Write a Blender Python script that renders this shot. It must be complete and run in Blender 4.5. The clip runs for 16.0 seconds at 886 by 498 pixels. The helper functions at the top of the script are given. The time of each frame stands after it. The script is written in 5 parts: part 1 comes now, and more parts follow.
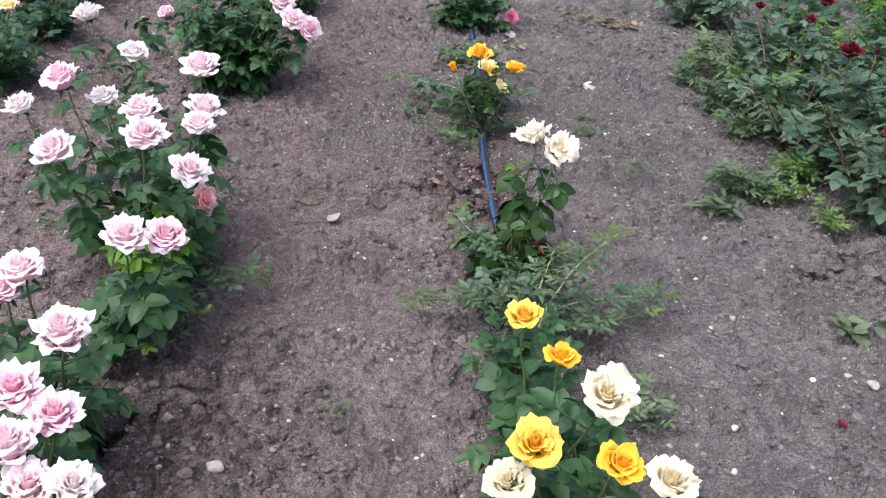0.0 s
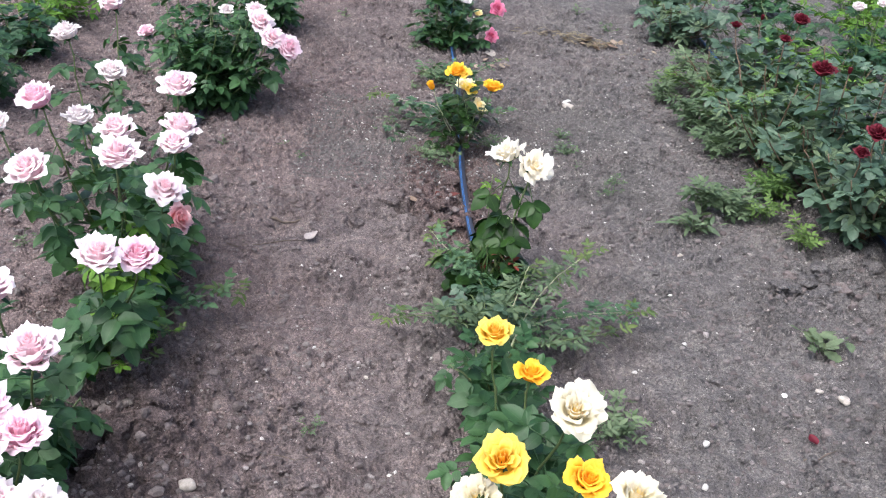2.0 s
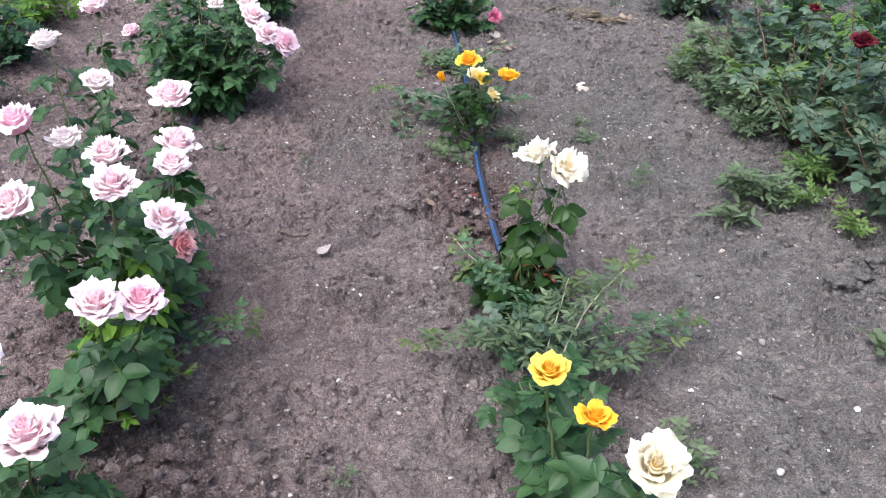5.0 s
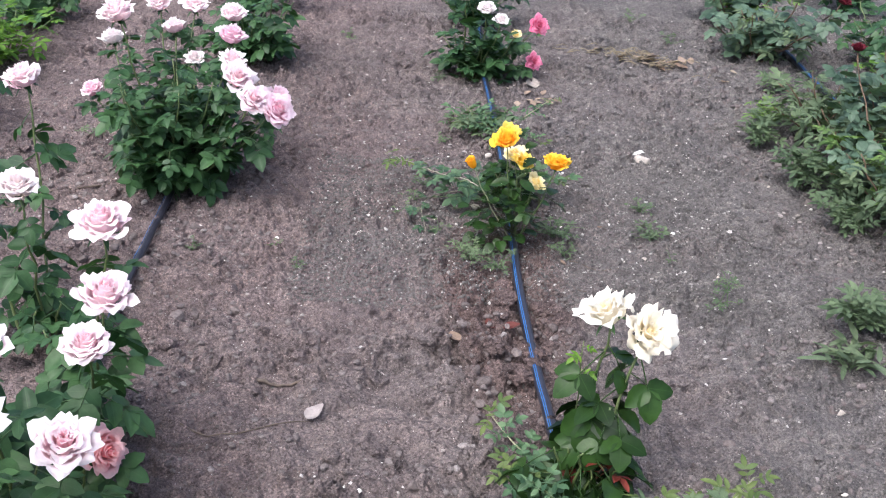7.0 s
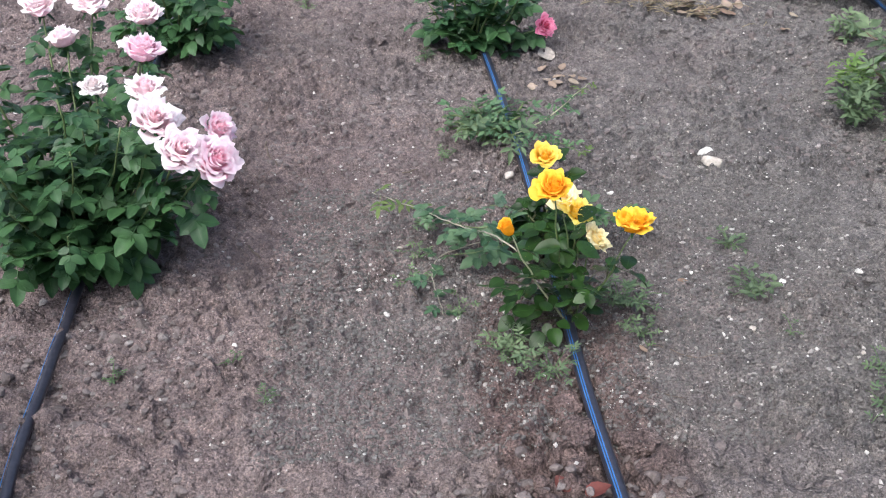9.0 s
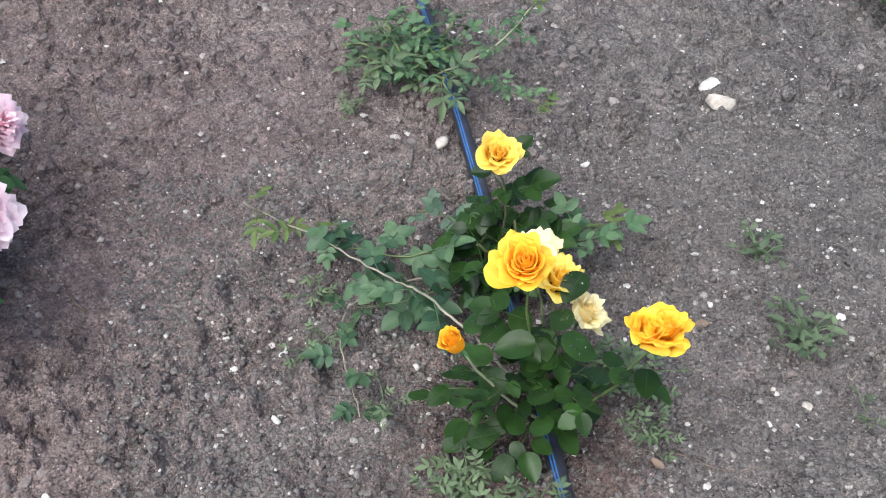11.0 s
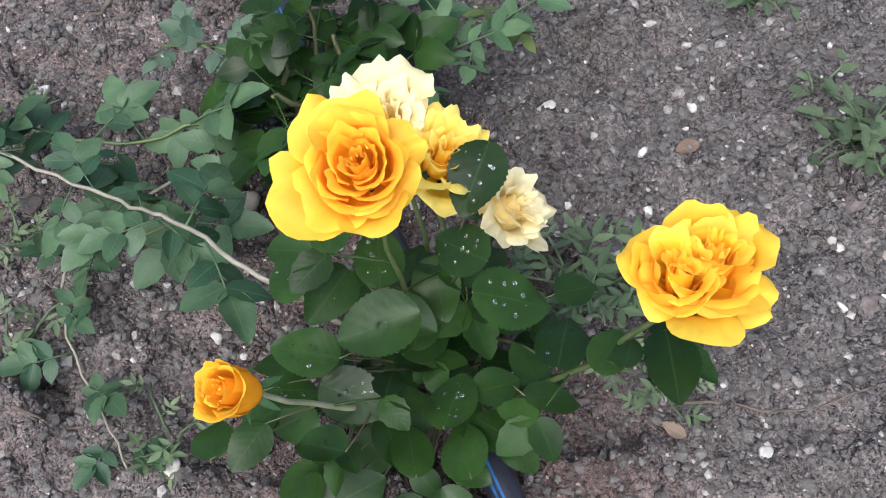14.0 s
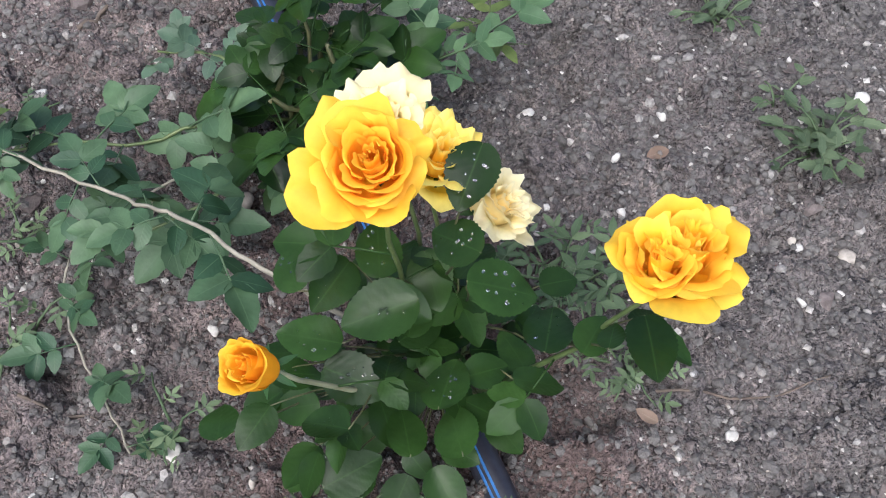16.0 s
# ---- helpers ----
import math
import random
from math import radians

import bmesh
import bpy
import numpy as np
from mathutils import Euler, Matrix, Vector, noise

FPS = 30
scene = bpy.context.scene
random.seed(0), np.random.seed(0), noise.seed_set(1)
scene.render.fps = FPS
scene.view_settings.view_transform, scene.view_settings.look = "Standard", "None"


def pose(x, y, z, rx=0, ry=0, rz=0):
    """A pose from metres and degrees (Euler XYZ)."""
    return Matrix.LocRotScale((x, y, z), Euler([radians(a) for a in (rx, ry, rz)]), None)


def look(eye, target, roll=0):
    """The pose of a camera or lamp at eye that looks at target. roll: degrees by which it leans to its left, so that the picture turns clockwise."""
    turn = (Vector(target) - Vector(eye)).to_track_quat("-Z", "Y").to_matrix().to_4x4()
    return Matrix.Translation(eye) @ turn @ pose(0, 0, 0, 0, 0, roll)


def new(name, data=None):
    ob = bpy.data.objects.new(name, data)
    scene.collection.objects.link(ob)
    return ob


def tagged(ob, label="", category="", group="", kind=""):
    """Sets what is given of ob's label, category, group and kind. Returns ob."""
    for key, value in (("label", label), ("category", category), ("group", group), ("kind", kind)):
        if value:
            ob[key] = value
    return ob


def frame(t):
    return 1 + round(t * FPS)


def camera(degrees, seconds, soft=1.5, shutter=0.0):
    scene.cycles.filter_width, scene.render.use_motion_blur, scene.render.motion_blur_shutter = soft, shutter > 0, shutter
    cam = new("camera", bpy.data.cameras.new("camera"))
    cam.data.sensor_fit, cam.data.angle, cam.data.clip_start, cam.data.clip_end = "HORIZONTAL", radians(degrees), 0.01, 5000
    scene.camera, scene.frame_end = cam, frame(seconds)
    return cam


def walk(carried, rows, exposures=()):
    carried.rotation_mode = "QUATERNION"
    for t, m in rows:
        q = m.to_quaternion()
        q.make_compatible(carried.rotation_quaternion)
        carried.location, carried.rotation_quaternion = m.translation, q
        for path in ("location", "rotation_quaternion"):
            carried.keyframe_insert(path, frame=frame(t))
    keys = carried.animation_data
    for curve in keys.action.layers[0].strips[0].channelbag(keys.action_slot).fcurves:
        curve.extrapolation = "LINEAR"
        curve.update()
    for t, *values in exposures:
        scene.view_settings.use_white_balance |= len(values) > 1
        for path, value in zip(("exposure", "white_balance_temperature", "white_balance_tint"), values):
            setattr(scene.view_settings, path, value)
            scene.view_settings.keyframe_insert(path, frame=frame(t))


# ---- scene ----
cam = camera(47.8, 16.0, soft=1.1)
PATH = [
    (0, (0.058, -0.04, 1.448), (0.104, 1.718, 0.496), 4.7),
    (0.5, (0.073, -0.005, 1.458), (0.222, 1.768, 0.544), 4.0),
    (1, (0.085, -0.01, 1.464), (0.188, 1.756, 0.531), 4.9),
    (1.5, (0.095, -0.04, 1.464), (0.171, 1.738, 0.551), 5.1),
    (2, (0.092, -0.053, 1.46), (0.16, 1.722, 0.539), 4.9),
    (2.5, (0.097, -0.05, 1.461), (0.151, 1.716, 0.525), 5.4),
    (3, (0.103, -0.037, 1.454), (0.169, 1.732, 0.522), 4.8),
    (3.5, (0.108, -0.04, 1.459), (0.181, 1.736, 0.541), 4.4),
    (3.7, (0.105, -0.048, 1.46), (0.184, 1.738, 0.564), 4.1),
    (5.8, (-0.037, 0.566, 1.398), (-0.027, 2.297, 0.396), -0.2),
    (6, (-0.002, 0.663, 1.39), (-0.049, 2.423, 0.441), -0.7),
    (6.5, (0.059, 0.838, 1.446), (-0.007, 2.574, 0.455), 3.1),
    (7, (0.003, 1.029, 1.403), (0.047, 2.775, 0.429), 2.6),
    (7.5, (-0.085, 1.276, 1.392), (0.009, 3.01, 0.4), -0.6),
    (8, (-0.092, 1.461, 1.361), (-0.019, 3.149, 0.291), -0.2),
    (8.2, (-0.076, 1.569, 1.353), (-0.039, 3.274, 0.308), -0.3),
    (10.3, (-0.067, 2.548, 1.19), (0.113, 3.986, -0.188), -3.4),
    (10.5, (-0.037, 2.641, 1.185), (0.138, 4.05, -0.225), -3.1),
    (11, (0.02, 2.818, 1.198), (0.22, 4.174, -0.259), -1.3),
    (11.5, (0.026, 2.988, 1.145), (0.359, 4.166, -0.436), -1.3),
    (12, (0.012, 3.183, 1.093), (0.477, 4.195, -0.569), -0.2),
    (12.5, (0.05, 3.261, 0.967), (0.472, 4.187, -0.755), -0.3),
    (13, (0.116, 3.273, 0.832), (0.464, 4.182, -0.916), -2.1),
    (13.5, (0.149, 3.296, 0.761), (0.44, 4.211, -0.993), -4.8),
    (14, (0.177, 3.307, 0.741), (0.487, 4.238, -1.001), -5.4),
    (14.5, (0.193, 3.296, 0.739), (0.557, 4.166, -1.024), -3.1),
    (15, (0.192, 3.283, 0.745), (0.59, 4.162, -1.007), -2.6),
    (15.5, (0.165, 3.278, 0.755), (0.557, 4.17, -0.992), -2.3),
    (16, (0.143, 3.284, 0.777), (0.537, 4.203, -0.955), -1.0),
]
walk(cam, [(t, look(eye, target, roll)) for t, eye, target, roll in PATH], [(0.0, 1.15, 5850, 8), (1.0, 1.28, 5850, 7), (3.7, 1.31, 5850, 7), (6.0, 1.3, 5850, 9), (7.0, 1.31, 5880, 9), (8.2, 1.28, 5880, 7), (10.5, 1.22, 5860, 3), (12.5, 1.12, 5820, 3), (14.0, 1.06, 5800, 5), (16.0, 1.08, 5780, 6)])

# ---- world and light: an overcast day ----
world = bpy.data.worlds.new("overcast_sky")
scene.world = world
world.use_nodes = True
wn, wl = world.node_tree.nodes, world.node_tree.links
wn.clear()
SUN_ELEVATION, SUN_AZIMUTH = 62.0, 222.0
sky = wn.new("ShaderNodeTexSky")
sky.sky_type, sky.sun_disc = "NISHITA", False
sky.sun_elevation, sky.sun_rotation = radians(SUN_ELEVATION), radians(SUN_AZIMUTH)
sky.air_density, sky.dust_density, sky.ozone_density = 0.6, 6.0, 0.6
sky_bg, sky_out = wn.new("ShaderNodeBackground"), wn.new("ShaderNodeOutputWorld")
sky_bg.inputs["Strength"].default_value = 0.15
wl.new(sky.outputs[0], sky_bg.inputs[0])
wl.new(sky_bg.outputs[0], sky_out.inputs[0])
sun_data = bpy.data.lights.new("sun", "SUN")
sun_data.energy, sun_data.angle, sun_data.color = 1.1, radians(70.0), (1.0, 0.97, 0.94)
sun = new("sun", sun_data)
sa, se = radians(SUN_AZIMUTH), radians(SUN_ELEVATION)
sun.matrix_world = look((10 * math.sin(sa) * math.cos(se), 10 * math.cos(sa) * math.cos(se), 10 * math.sin(se)), (0, 0, 0))


# ---- materials ----
def material(name):
    m = bpy.data.materials.new(name)
    m.use_nodes = True
    n, l = m.node_tree.nodes, m.node_tree.links
    return m, n, l, n["Principled BSDF"]


def add_node(n, kind, **values):
    node = n.new(kind)
    for key, v in values.items():
        node.inputs[key.replace("_", " ")].default_value = v
    return node


def ramp(n, stops):
    r = n.new("ShaderNodeValToRGB")
    e = r.color_ramp.elements
    while len(e) < len(stops):
        e.new(0.5)
    for el, (p, c) in zip(e, stops):
        el.position, el.color = p, (*c, 1)
    return r


def mix(n, l, fac, a, b, blend="MIX"):
    m = n.new("ShaderNodeMix")
    m.data_type, m.blend_type = "RGBA", blend
    for sock, v in ((m.inputs[0], fac), (m.inputs[6], a), (m.inputs[7], b)):
        if isinstance(v, (int, float)):
            sock.default_value = v
        elif isinstance(v, tuple):
            sock.default_value = (*v, 1)
        else:
            l.new(v, sock)
    return m.outputs[2]


def soil_material():
    m, n, l, p = material("soil")
    g = n.new("ShaderNodeNewGeometry")
    pos = g.outputs["Position"]
    big = add_node(n, "ShaderNodeTexNoise", Scale=1.3, Detail=5.0, Roughness=0.6)
    mid = add_node(n, "ShaderNodeTexNoise", Scale=22.0, Detail=6.0, Roughness=0.65)
    fine = add_node(n, "ShaderNodeTexNoise", Scale=240.0, Detail=4.0, Roughness=0.7)
    for t in (big, mid, fine):
        l.new(pos, t.inputs["Vector"])
    # redder earth to the left of the middle row, greyer to its right, in ragged patches
    xyz = n.new("ShaderNodeSeparateXYZ")
    l.new(pos, xyz.inputs[0])
    drift = n.new("ShaderNodeMath")
    drift.operation = "MULTIPLY_ADD"
    drift.inputs[1].default_value = 2.4
    l.new(big.outputs[0], drift.inputs[0])
    l.new(xyz.outputs[0], drift.inputs[2])
    span = n.new("ShaderNodeMapRange")
    span.inputs["From Min"].default_value, span.inputs["From Max"].default_value = 0.7, 2.1
    l.new(drift.outputs[0], span.inputs["Value"])
    r1 = ramp(n, [(0.0, (0.163, 0.131, 0.129)), (1.0, (0.134, 0.126, 0.124))])
    l.new(span.outputs[0], r1.inputs[0])
    r2 = ramp(n, [(0.32, (0.7, 0.69, 0.685)), (0.5, (1.0, 0.985, 0.975)), (0.68, (1.3, 1.28, 1.26))])
    l.new(mid.outputs[0], r2.inputs[0])
    r3 = ramp(n, [(0.36, (0.56, 0.555, 0.55)), (0.5, (1, 1, 1)), (0.64, (1.44, 1.43, 1.42))])
    l.new(fine.outputs[0], r3.inputs[0])
    c = mix(n, l, 1.0, mix(n, l, 1.0, r1.outputs[0], r2.outputs[0], "MULTIPLY"), r3.outputs[0], "MULTIPLY")
    tone = ramp(n, [(0.34, (0.84, 0.84, 0.85)), (0.66, (1.16, 1.15, 1.14))])
    patchy = add_node(n, "ShaderNodeTexNoise", Scale=3.4, Detail=6.0, Roughness=0.62)
    l.new(pos, patchy.inputs["Vector"])
    l.new(patchy.outputs[0], tone.inputs[0])
    c = mix(n, l, 1.0, c, tone.outputs[0], "MULTIPLY")
    # damp, freshly dug earth by the pink roses
    far_off = n.new("ShaderNodeVectorMath")
    far_off.operation = "DISTANCE"
    far_off.inputs[1].default_value = (-0.62, 1.6, 0.0)
    l.new(pos, far_off.inputs[0])
    ragged = n.new("ShaderNodeMath")
    ragged.operation = "MULTIPLY_ADD"
    ragged.inputs[1].default_value = 0.5
    l.new(mid.outputs[0], ragged.inputs[0])
    l.new(far_off.outputs["Value"], ragged.inputs[2])
    damp = ramp(n, [(0.44, (0.6, 0.59, 0.59)), (0.72, (1, 1, 1))])
    l.new(ragged.outputs[0], damp.inputs[0])
    c = mix(n, l, 1.0, c, damp.outputs[0], "MULTIPLY")
    # damp red-brown earth along the dripping pipe
    lay = n.new("ShaderNodeVectorMath")
    lay.operation = "MULTIPLY_ADD"
    lay.inputs[1].default_value, lay.inputs[2].default_value = (4.2, 1.15, 0.0), (-0.96, -3.85, 0.0)
    l.new(pos, lay.inputs[0])
    reach = n.new("ShaderNodeVectorMath")
    reach.operation = "LENGTH"
    l.new(lay.outputs[0], reach.inputs[0])
    edge = n.new("ShaderNodeMath")
    edge.operation = "MULTIPLY_ADD"
    edge.inputs[1].default_value = 0.9
    l.new(patchy.outputs[0], edge.inputs[0])
    l.new(reach.outputs["Value"], edge.inputs[2])
    wet = ramp(n, [(0.75, (0.84, 0.73, 0.71)), (1.0, (1, 1, 1))])
    half_ = n.new("ShaderNodeMath")
    half_.operation = "MULTIPLY"
    half_.inputs[1].default_value = 0.75
    l.new(edge.outputs[0], half_.inputs[0])
    l.new(half_.outputs[0], wet.inputs[0])
    c = mix(n, l, 1.0, c, wet.outputs[0], "MULTIPLY")
    # granules, each with its own shade
    cells = []
    sway = add_node(n, "ShaderNodeTexNoise", Scale=90.0, Detail=3.0)
    l.new(pos, sway.inputs["Vector"])
    warped = n.new("ShaderNodeVectorMath")
    warped.operation = "MULTIPLY_ADD"
    warped.inputs[1].default_value = (0.009, 0.009, 0.009)
    l.new(sway.outputs["Color"], warped.inputs[0])
    l.new(pos, warped.inputs[2])
    for scale_, low_, high_ in ((75.0, 0.86, 1.12), (210.0, 0.76, 1.22), (420.0, 0.84, 1.16)):
        gv = add_node(n, "ShaderNodeTexVoronoi", Scale=scale_)
        l.new(warped.outputs[0], gv.inputs["Vector"])
        gs = n.new("ShaderNodeSeparateColor")
        l.new(gv.outputs["Color"], gs.inputs[0])
        gr = ramp(n, [(0.0, (low_, low_, low_)), (0.6, (0.95, 0.95, 0.95)), (1.0, (high_, high_ * 0.98, high_ * 0.96))])
        l.new(gs.outputs[1], gr.inputs[0])
        c = mix(n, l, 0.75, c, mix(n, l, 1.0, c, gr.outputs[0], "MULTIPLY"))
        cells.append(gv)
    # pale grit
    v = add_node(n, "ShaderNodeTexVoronoi", Scale=150.0)
    l.new(pos, v.inputs["Vector"])
    vr = ramp(n, [(0.0, (1, 1, 1)), (0.17, (1, 1, 1)), (0.24, (0, 0, 0))])
    l.new(v.outputs["Distance"], vr.inputs[0])
    vsep = n.new("ShaderNodeSeparateColor")
    l.new(v.outputs["Color"], vsep.inputs[0])
    pick = n.new("ShaderNodeMath")
    pick.operation = "GREATER_THAN"
    pick.inputs[1].default_value = 0.93
    l.new(vsep.outputs[0], pick.inputs[0])
    both = n.new("ShaderNodeMath")
    both.operation = "MULTIPLY"
    l.new(pick.outputs[0], both.inputs[0])
    l.new(vr.outputs[0], both.inputs[1])
    c = mix(n, l, both.outputs[0], c, (0.36, 0.34, 0.32))
    l.new(c, p.inputs["Base Color"])
    p.inputs["Roughness"].default_value = 0.97
    p.inputs["Specular IOR Level"].default_value = 0.2
    b1 = add_node(n, "ShaderNodeBump", Strength=0.8, Distance=0.006)
    b2 = add_node(n, "ShaderNodeBump", Strength=0.5, Distance=0.0018)
    l.new(mid.outputs[0], b1.inputs["Height"])
    l.new(fine.outputs[0], b2.inputs["Height"])
    l.new(b1.outputs[0], b2.inputs["Normal"])
    b3 = add_node(n, "ShaderNodeBump", Strength=1.0, Distance=0.004)
    b3.invert = True
    l.new(cells[1].outputs["Distance"], b3.inputs["Height"])
    l.new(b2.outputs[0], b3.inputs["Normal"])
    b4 = add_node(n, "ShaderNodeBump", Strength=0.9, Distance=0.002)
    b4.invert = True
    l.new(cells[2].outputs["Distance"], b4.inputs["Height"])
    l.new(b3.outputs[0], b4.inputs["Normal"])
    # crumbly lumps
    last = b4
    for scale_, tall_ in ((34.0, 0.014), (78.0, 0.007)):
        lump = add_node(n, "ShaderNodeTexVoronoi", Scale=scale_)
        lump.feature = "SMOOTH_F1"
        lump.inputs["Smoothness"].default_value = 0.35
        l.new(warped.outputs[0], lump.inputs["Vector"])
        bump = add_node(n, "ShaderNodeBump", Strength=0.85, Distance=tall_)
        bump.invert = True
        l.new(lump.outputs["Distance"], bump.inputs["Height"])
        l.new(last.outputs[0], bump.inputs["Normal"])
        last = bump
    l.new(last.outputs[0], p.inputs["Normal"])
    return m


def grain_material(name, dark, light, rough=0.95, scale=300.0, knee=0.5, share=0.5):
    """Loose grains of one stuff: each grain its own shade, with fine speckle."""
    m, n, l, p = material(name)
    g = n.new("ShaderNodeNewGeometry")
    r = ramp(n, [(0.0, dark), (knee, tuple(d + (e - d) * share for d, e in zip(dark, light))), (1.0, light)])
    l.new(g.outputs["Random Per Island"], r.inputs[0])
    f = add_node(n, "ShaderNodeTexNoise", Scale=scale, Detail=4.0, Roughness=0.65)
    l.new(g.outputs["Position"], f.inputs["Vector"])
    s = ramp(n, [(0.3, (0.6, 0.59, 0.58)), (0.7, (1.3, 1.3, 1.3))])
    l.new(f.outputs[0], s.inputs[0])
    l.new(mix(n, l, 1.0, r.outputs[0], s.outputs[0], "MULTIPLY"), p.inputs["Base Color"])
    p.inputs["Roughness"].default_value = rough
    p.inputs["Specular IOR Level"].default_value = 0.25
    b = add_node(n, "ShaderNodeBump", Strength=0.6, Distance=0.002)
    l.new(f.outputs[0], b.inputs["Height"])
    l.new(b.outputs[0], p.inputs["Normal"])
    return m


def leaf_material(name, dark, light, rib, rough=0.42, through_share=0.18, gloss=0.22, relief=0.06):
    """A leaf: shade by leaf and by blotch, pale ribs, side veins in relief, some light let through."""
    m, n, l, p = material(name)
    info, uv = n.new("ShaderNodeObjectInfo"), n.new("ShaderNodeUVMap")
    uv.uv_map = "UVMap"
    g = n.new("ShaderNodeNewGeometry")
    add = n.new("ShaderNodeMath")
    add.operation = "ADD"
    l.new(info.outputs["Random"], add.inputs[0])
    l.new(g.outputs["Random Per Island"], add.inputs[1])
    half = n.new("ShaderNodeMath")
    half.operation = "MULTIPLY"
    half.inputs[1].default_value = 0.5
    l.new(add.outputs[0], half.inputs[0])
    base = ramp(n, [(0.15, dark), (0.85, light)])
    l.new(half.outputs[0], base.inputs[0])
    blot = add_node(n, "ShaderNodeTexNoise", Scale=45.0, Detail=4.0, Roughness=0.6)
    l.new(g.outputs["Position"], blot.inputs["Vector"])
    br = ramp(n, [(0.3, (0.72, 0.74, 0.7)), (0.7, (1.28, 1.22, 1.25))])
    l.new(blot.outputs[0], br.inputs[0])
    c = mix(n, l, 1.0, base.outputs[0], br.outputs[0], "MULTIPLY")
    sep = n.new("ShaderNodeSeparateXYZ")
    l.new(uv.outputs[0], sep.inputs[0])
    # u runs along the leaflet, v across it with the midrib at one half
    off = n.new("ShaderNodeMath")
    off.operation = "SUBTRACT"
    off.inputs[1].default_value = 0.5
    l.new(sep.outputs[1], off.inputs[0])
    side = n.new("ShaderNodeMath")
    side.operation = "ABSOLUTE"
    l.new(off.outputs[0], side.inputs[0])
    rr = ramp(n, [(0.0, (0.7, 0.7, 0.7)), (0.014, (0.35, 0.35, 0.35)), (0.034, (0, 0, 0))])
    l.new(side.outputs[0], rr.inputs[0])
    slant = n.new("ShaderNodeMath")
    slant.operation = "MULTIPLY_ADD"
    slant.inputs[1].default_value = -0.55
    l.new(side.outputs[0], slant.inputs[0])
    l.new(sep.outputs[0], slant.inputs[2])
    wave = n.new("ShaderNodeMath")
    wave.operation = "MULTIPLY"
    wave.inputs[1].default_value = 44.0
    l.new(slant.outputs[0], wave.inputs[0])
    sine = n.new("ShaderNodeMath")
    sine.operation = "SINE"
    l.new(wave.outputs[0], sine.inputs[0])
    c = mix(n, l, rr.outputs[0], c, rib)
    l.new(c, p.inputs["Base Color"])
    p.inputs["Roughness"].default_value = rough
    p.inputs["Specular IOR Level"].default_value = gloss
    b0 = add_node(n, "ShaderNodeBump", Strength=relief, Distance=0.0003)
    l.new(sine.outputs[0], b0.inputs["Height"])
    b = add_node(n, "ShaderNodeBump", Strength=0.3, Distance=0.002)
    l.new(blot.outputs[0], b.inputs["Height"])
    l.new(b0.outputs[0], b.inputs["Normal"])
    l.new(b.outputs[0], p.inputs["Normal"])
    tr = n.new("ShaderNodeBsdfTranslucent")
    l.new(mix(n, l, 1.0, c, (1.3, 1.5, 0.6), "MULTIPLY"), tr.inputs[0])
    ms = n.new("ShaderNodeMixShader")
    ms.inputs[0].default_value = through_share
    l.new(p.outputs[0], ms.inputs[1])
    l.new(tr.outputs[0], ms.inputs[2])
    l.new(ms.outputs[0], n["Material Output"].inputs[0])
    return m


def petal_material(name, heart, body, rim, tint, outer=None):
    """A petal: x of the map runs from heart to outermost whorl, y from foot to tip."""
    m, n, l, p = material(name)
    uv, info, g = n.new("ShaderNodeUVMap"), n.new("ShaderNodeObjectInfo"), n.new("ShaderNodeNewGeometry")
    uv.uv_map = "UVMap"
    sep = n.new("ShaderNodeSeparateXYZ")
    l.new(uv.outputs[0], sep.inputs[0])
    f = add_node(n, "ShaderNodeTexNoise", Scale=70.0, Detail=4.0, Roughness=0.6)
    l.new(g.outputs["Position"], f.inputs["Vector"])
    whorl = ramp(n, [(0.0, heart), (0.42, body), (1.0, outer or body)])
    l.new(sep.outputs[0], whorl.inputs[0])
    tip = ramp(n, [(0.45, (0, 0, 0)), (0.98, (1, 1, 1))])
    l.new(sep.outputs[1], tip.inputs[0])
    c = mix(n, l, tip.outputs[0], whorl.outputs[0], rim)
    pick = ramp(n, [(0.3, (0, 0, 0)), (1.0, (0.75, 0.75, 0.75))])
    rnd = n.new("ShaderNodeMath")
    rnd.operation = "MULTIPLY"
    l.new(g.outputs["Random Per Island"], rnd.inputs[0])
    l.new(info.outputs["Random"], rnd.inputs[1])
    l.new(rnd.outputs[0], pick.inputs[0])
    c = mix(n, l, pick.outputs[0], c, tint)
    s = ramp(n, [(0.25, (0.88, 0.86, 0.86)), (0.7, (1.06, 1.06, 1.06))])
    l.new(f.outputs[0], s.inputs[0])
    c = mix(n, l, 1.0, c, s.outputs[0], "MULTIPLY")
    l.new(c, p.inputs["Base Color"])
    p.inputs["Roughness"].default_value = 0.55
    p.inputs["Specular IOR Level"].default_value = 0.3
    b = add_node(n, "ShaderNodeBump", Strength=0.22, Distance=0.003)
    l.new(f.outputs[0], b.inputs["Height"])
    l.new(b.outputs[0], p.inputs["Normal"])
    tr = n.new("ShaderNodeBsdfTranslucent")
    l.new(c, tr.inputs[0])
    ms = n.new("ShaderNodeMixShader")
    ms.inputs[0].default_value = 0.48
    l.new(p.outputs[0], ms.inputs[1])
    l.new(tr.outputs[0], ms.inputs[2])
    l.new(ms.outputs[0], n["Material Output"].inputs[0])
    return m


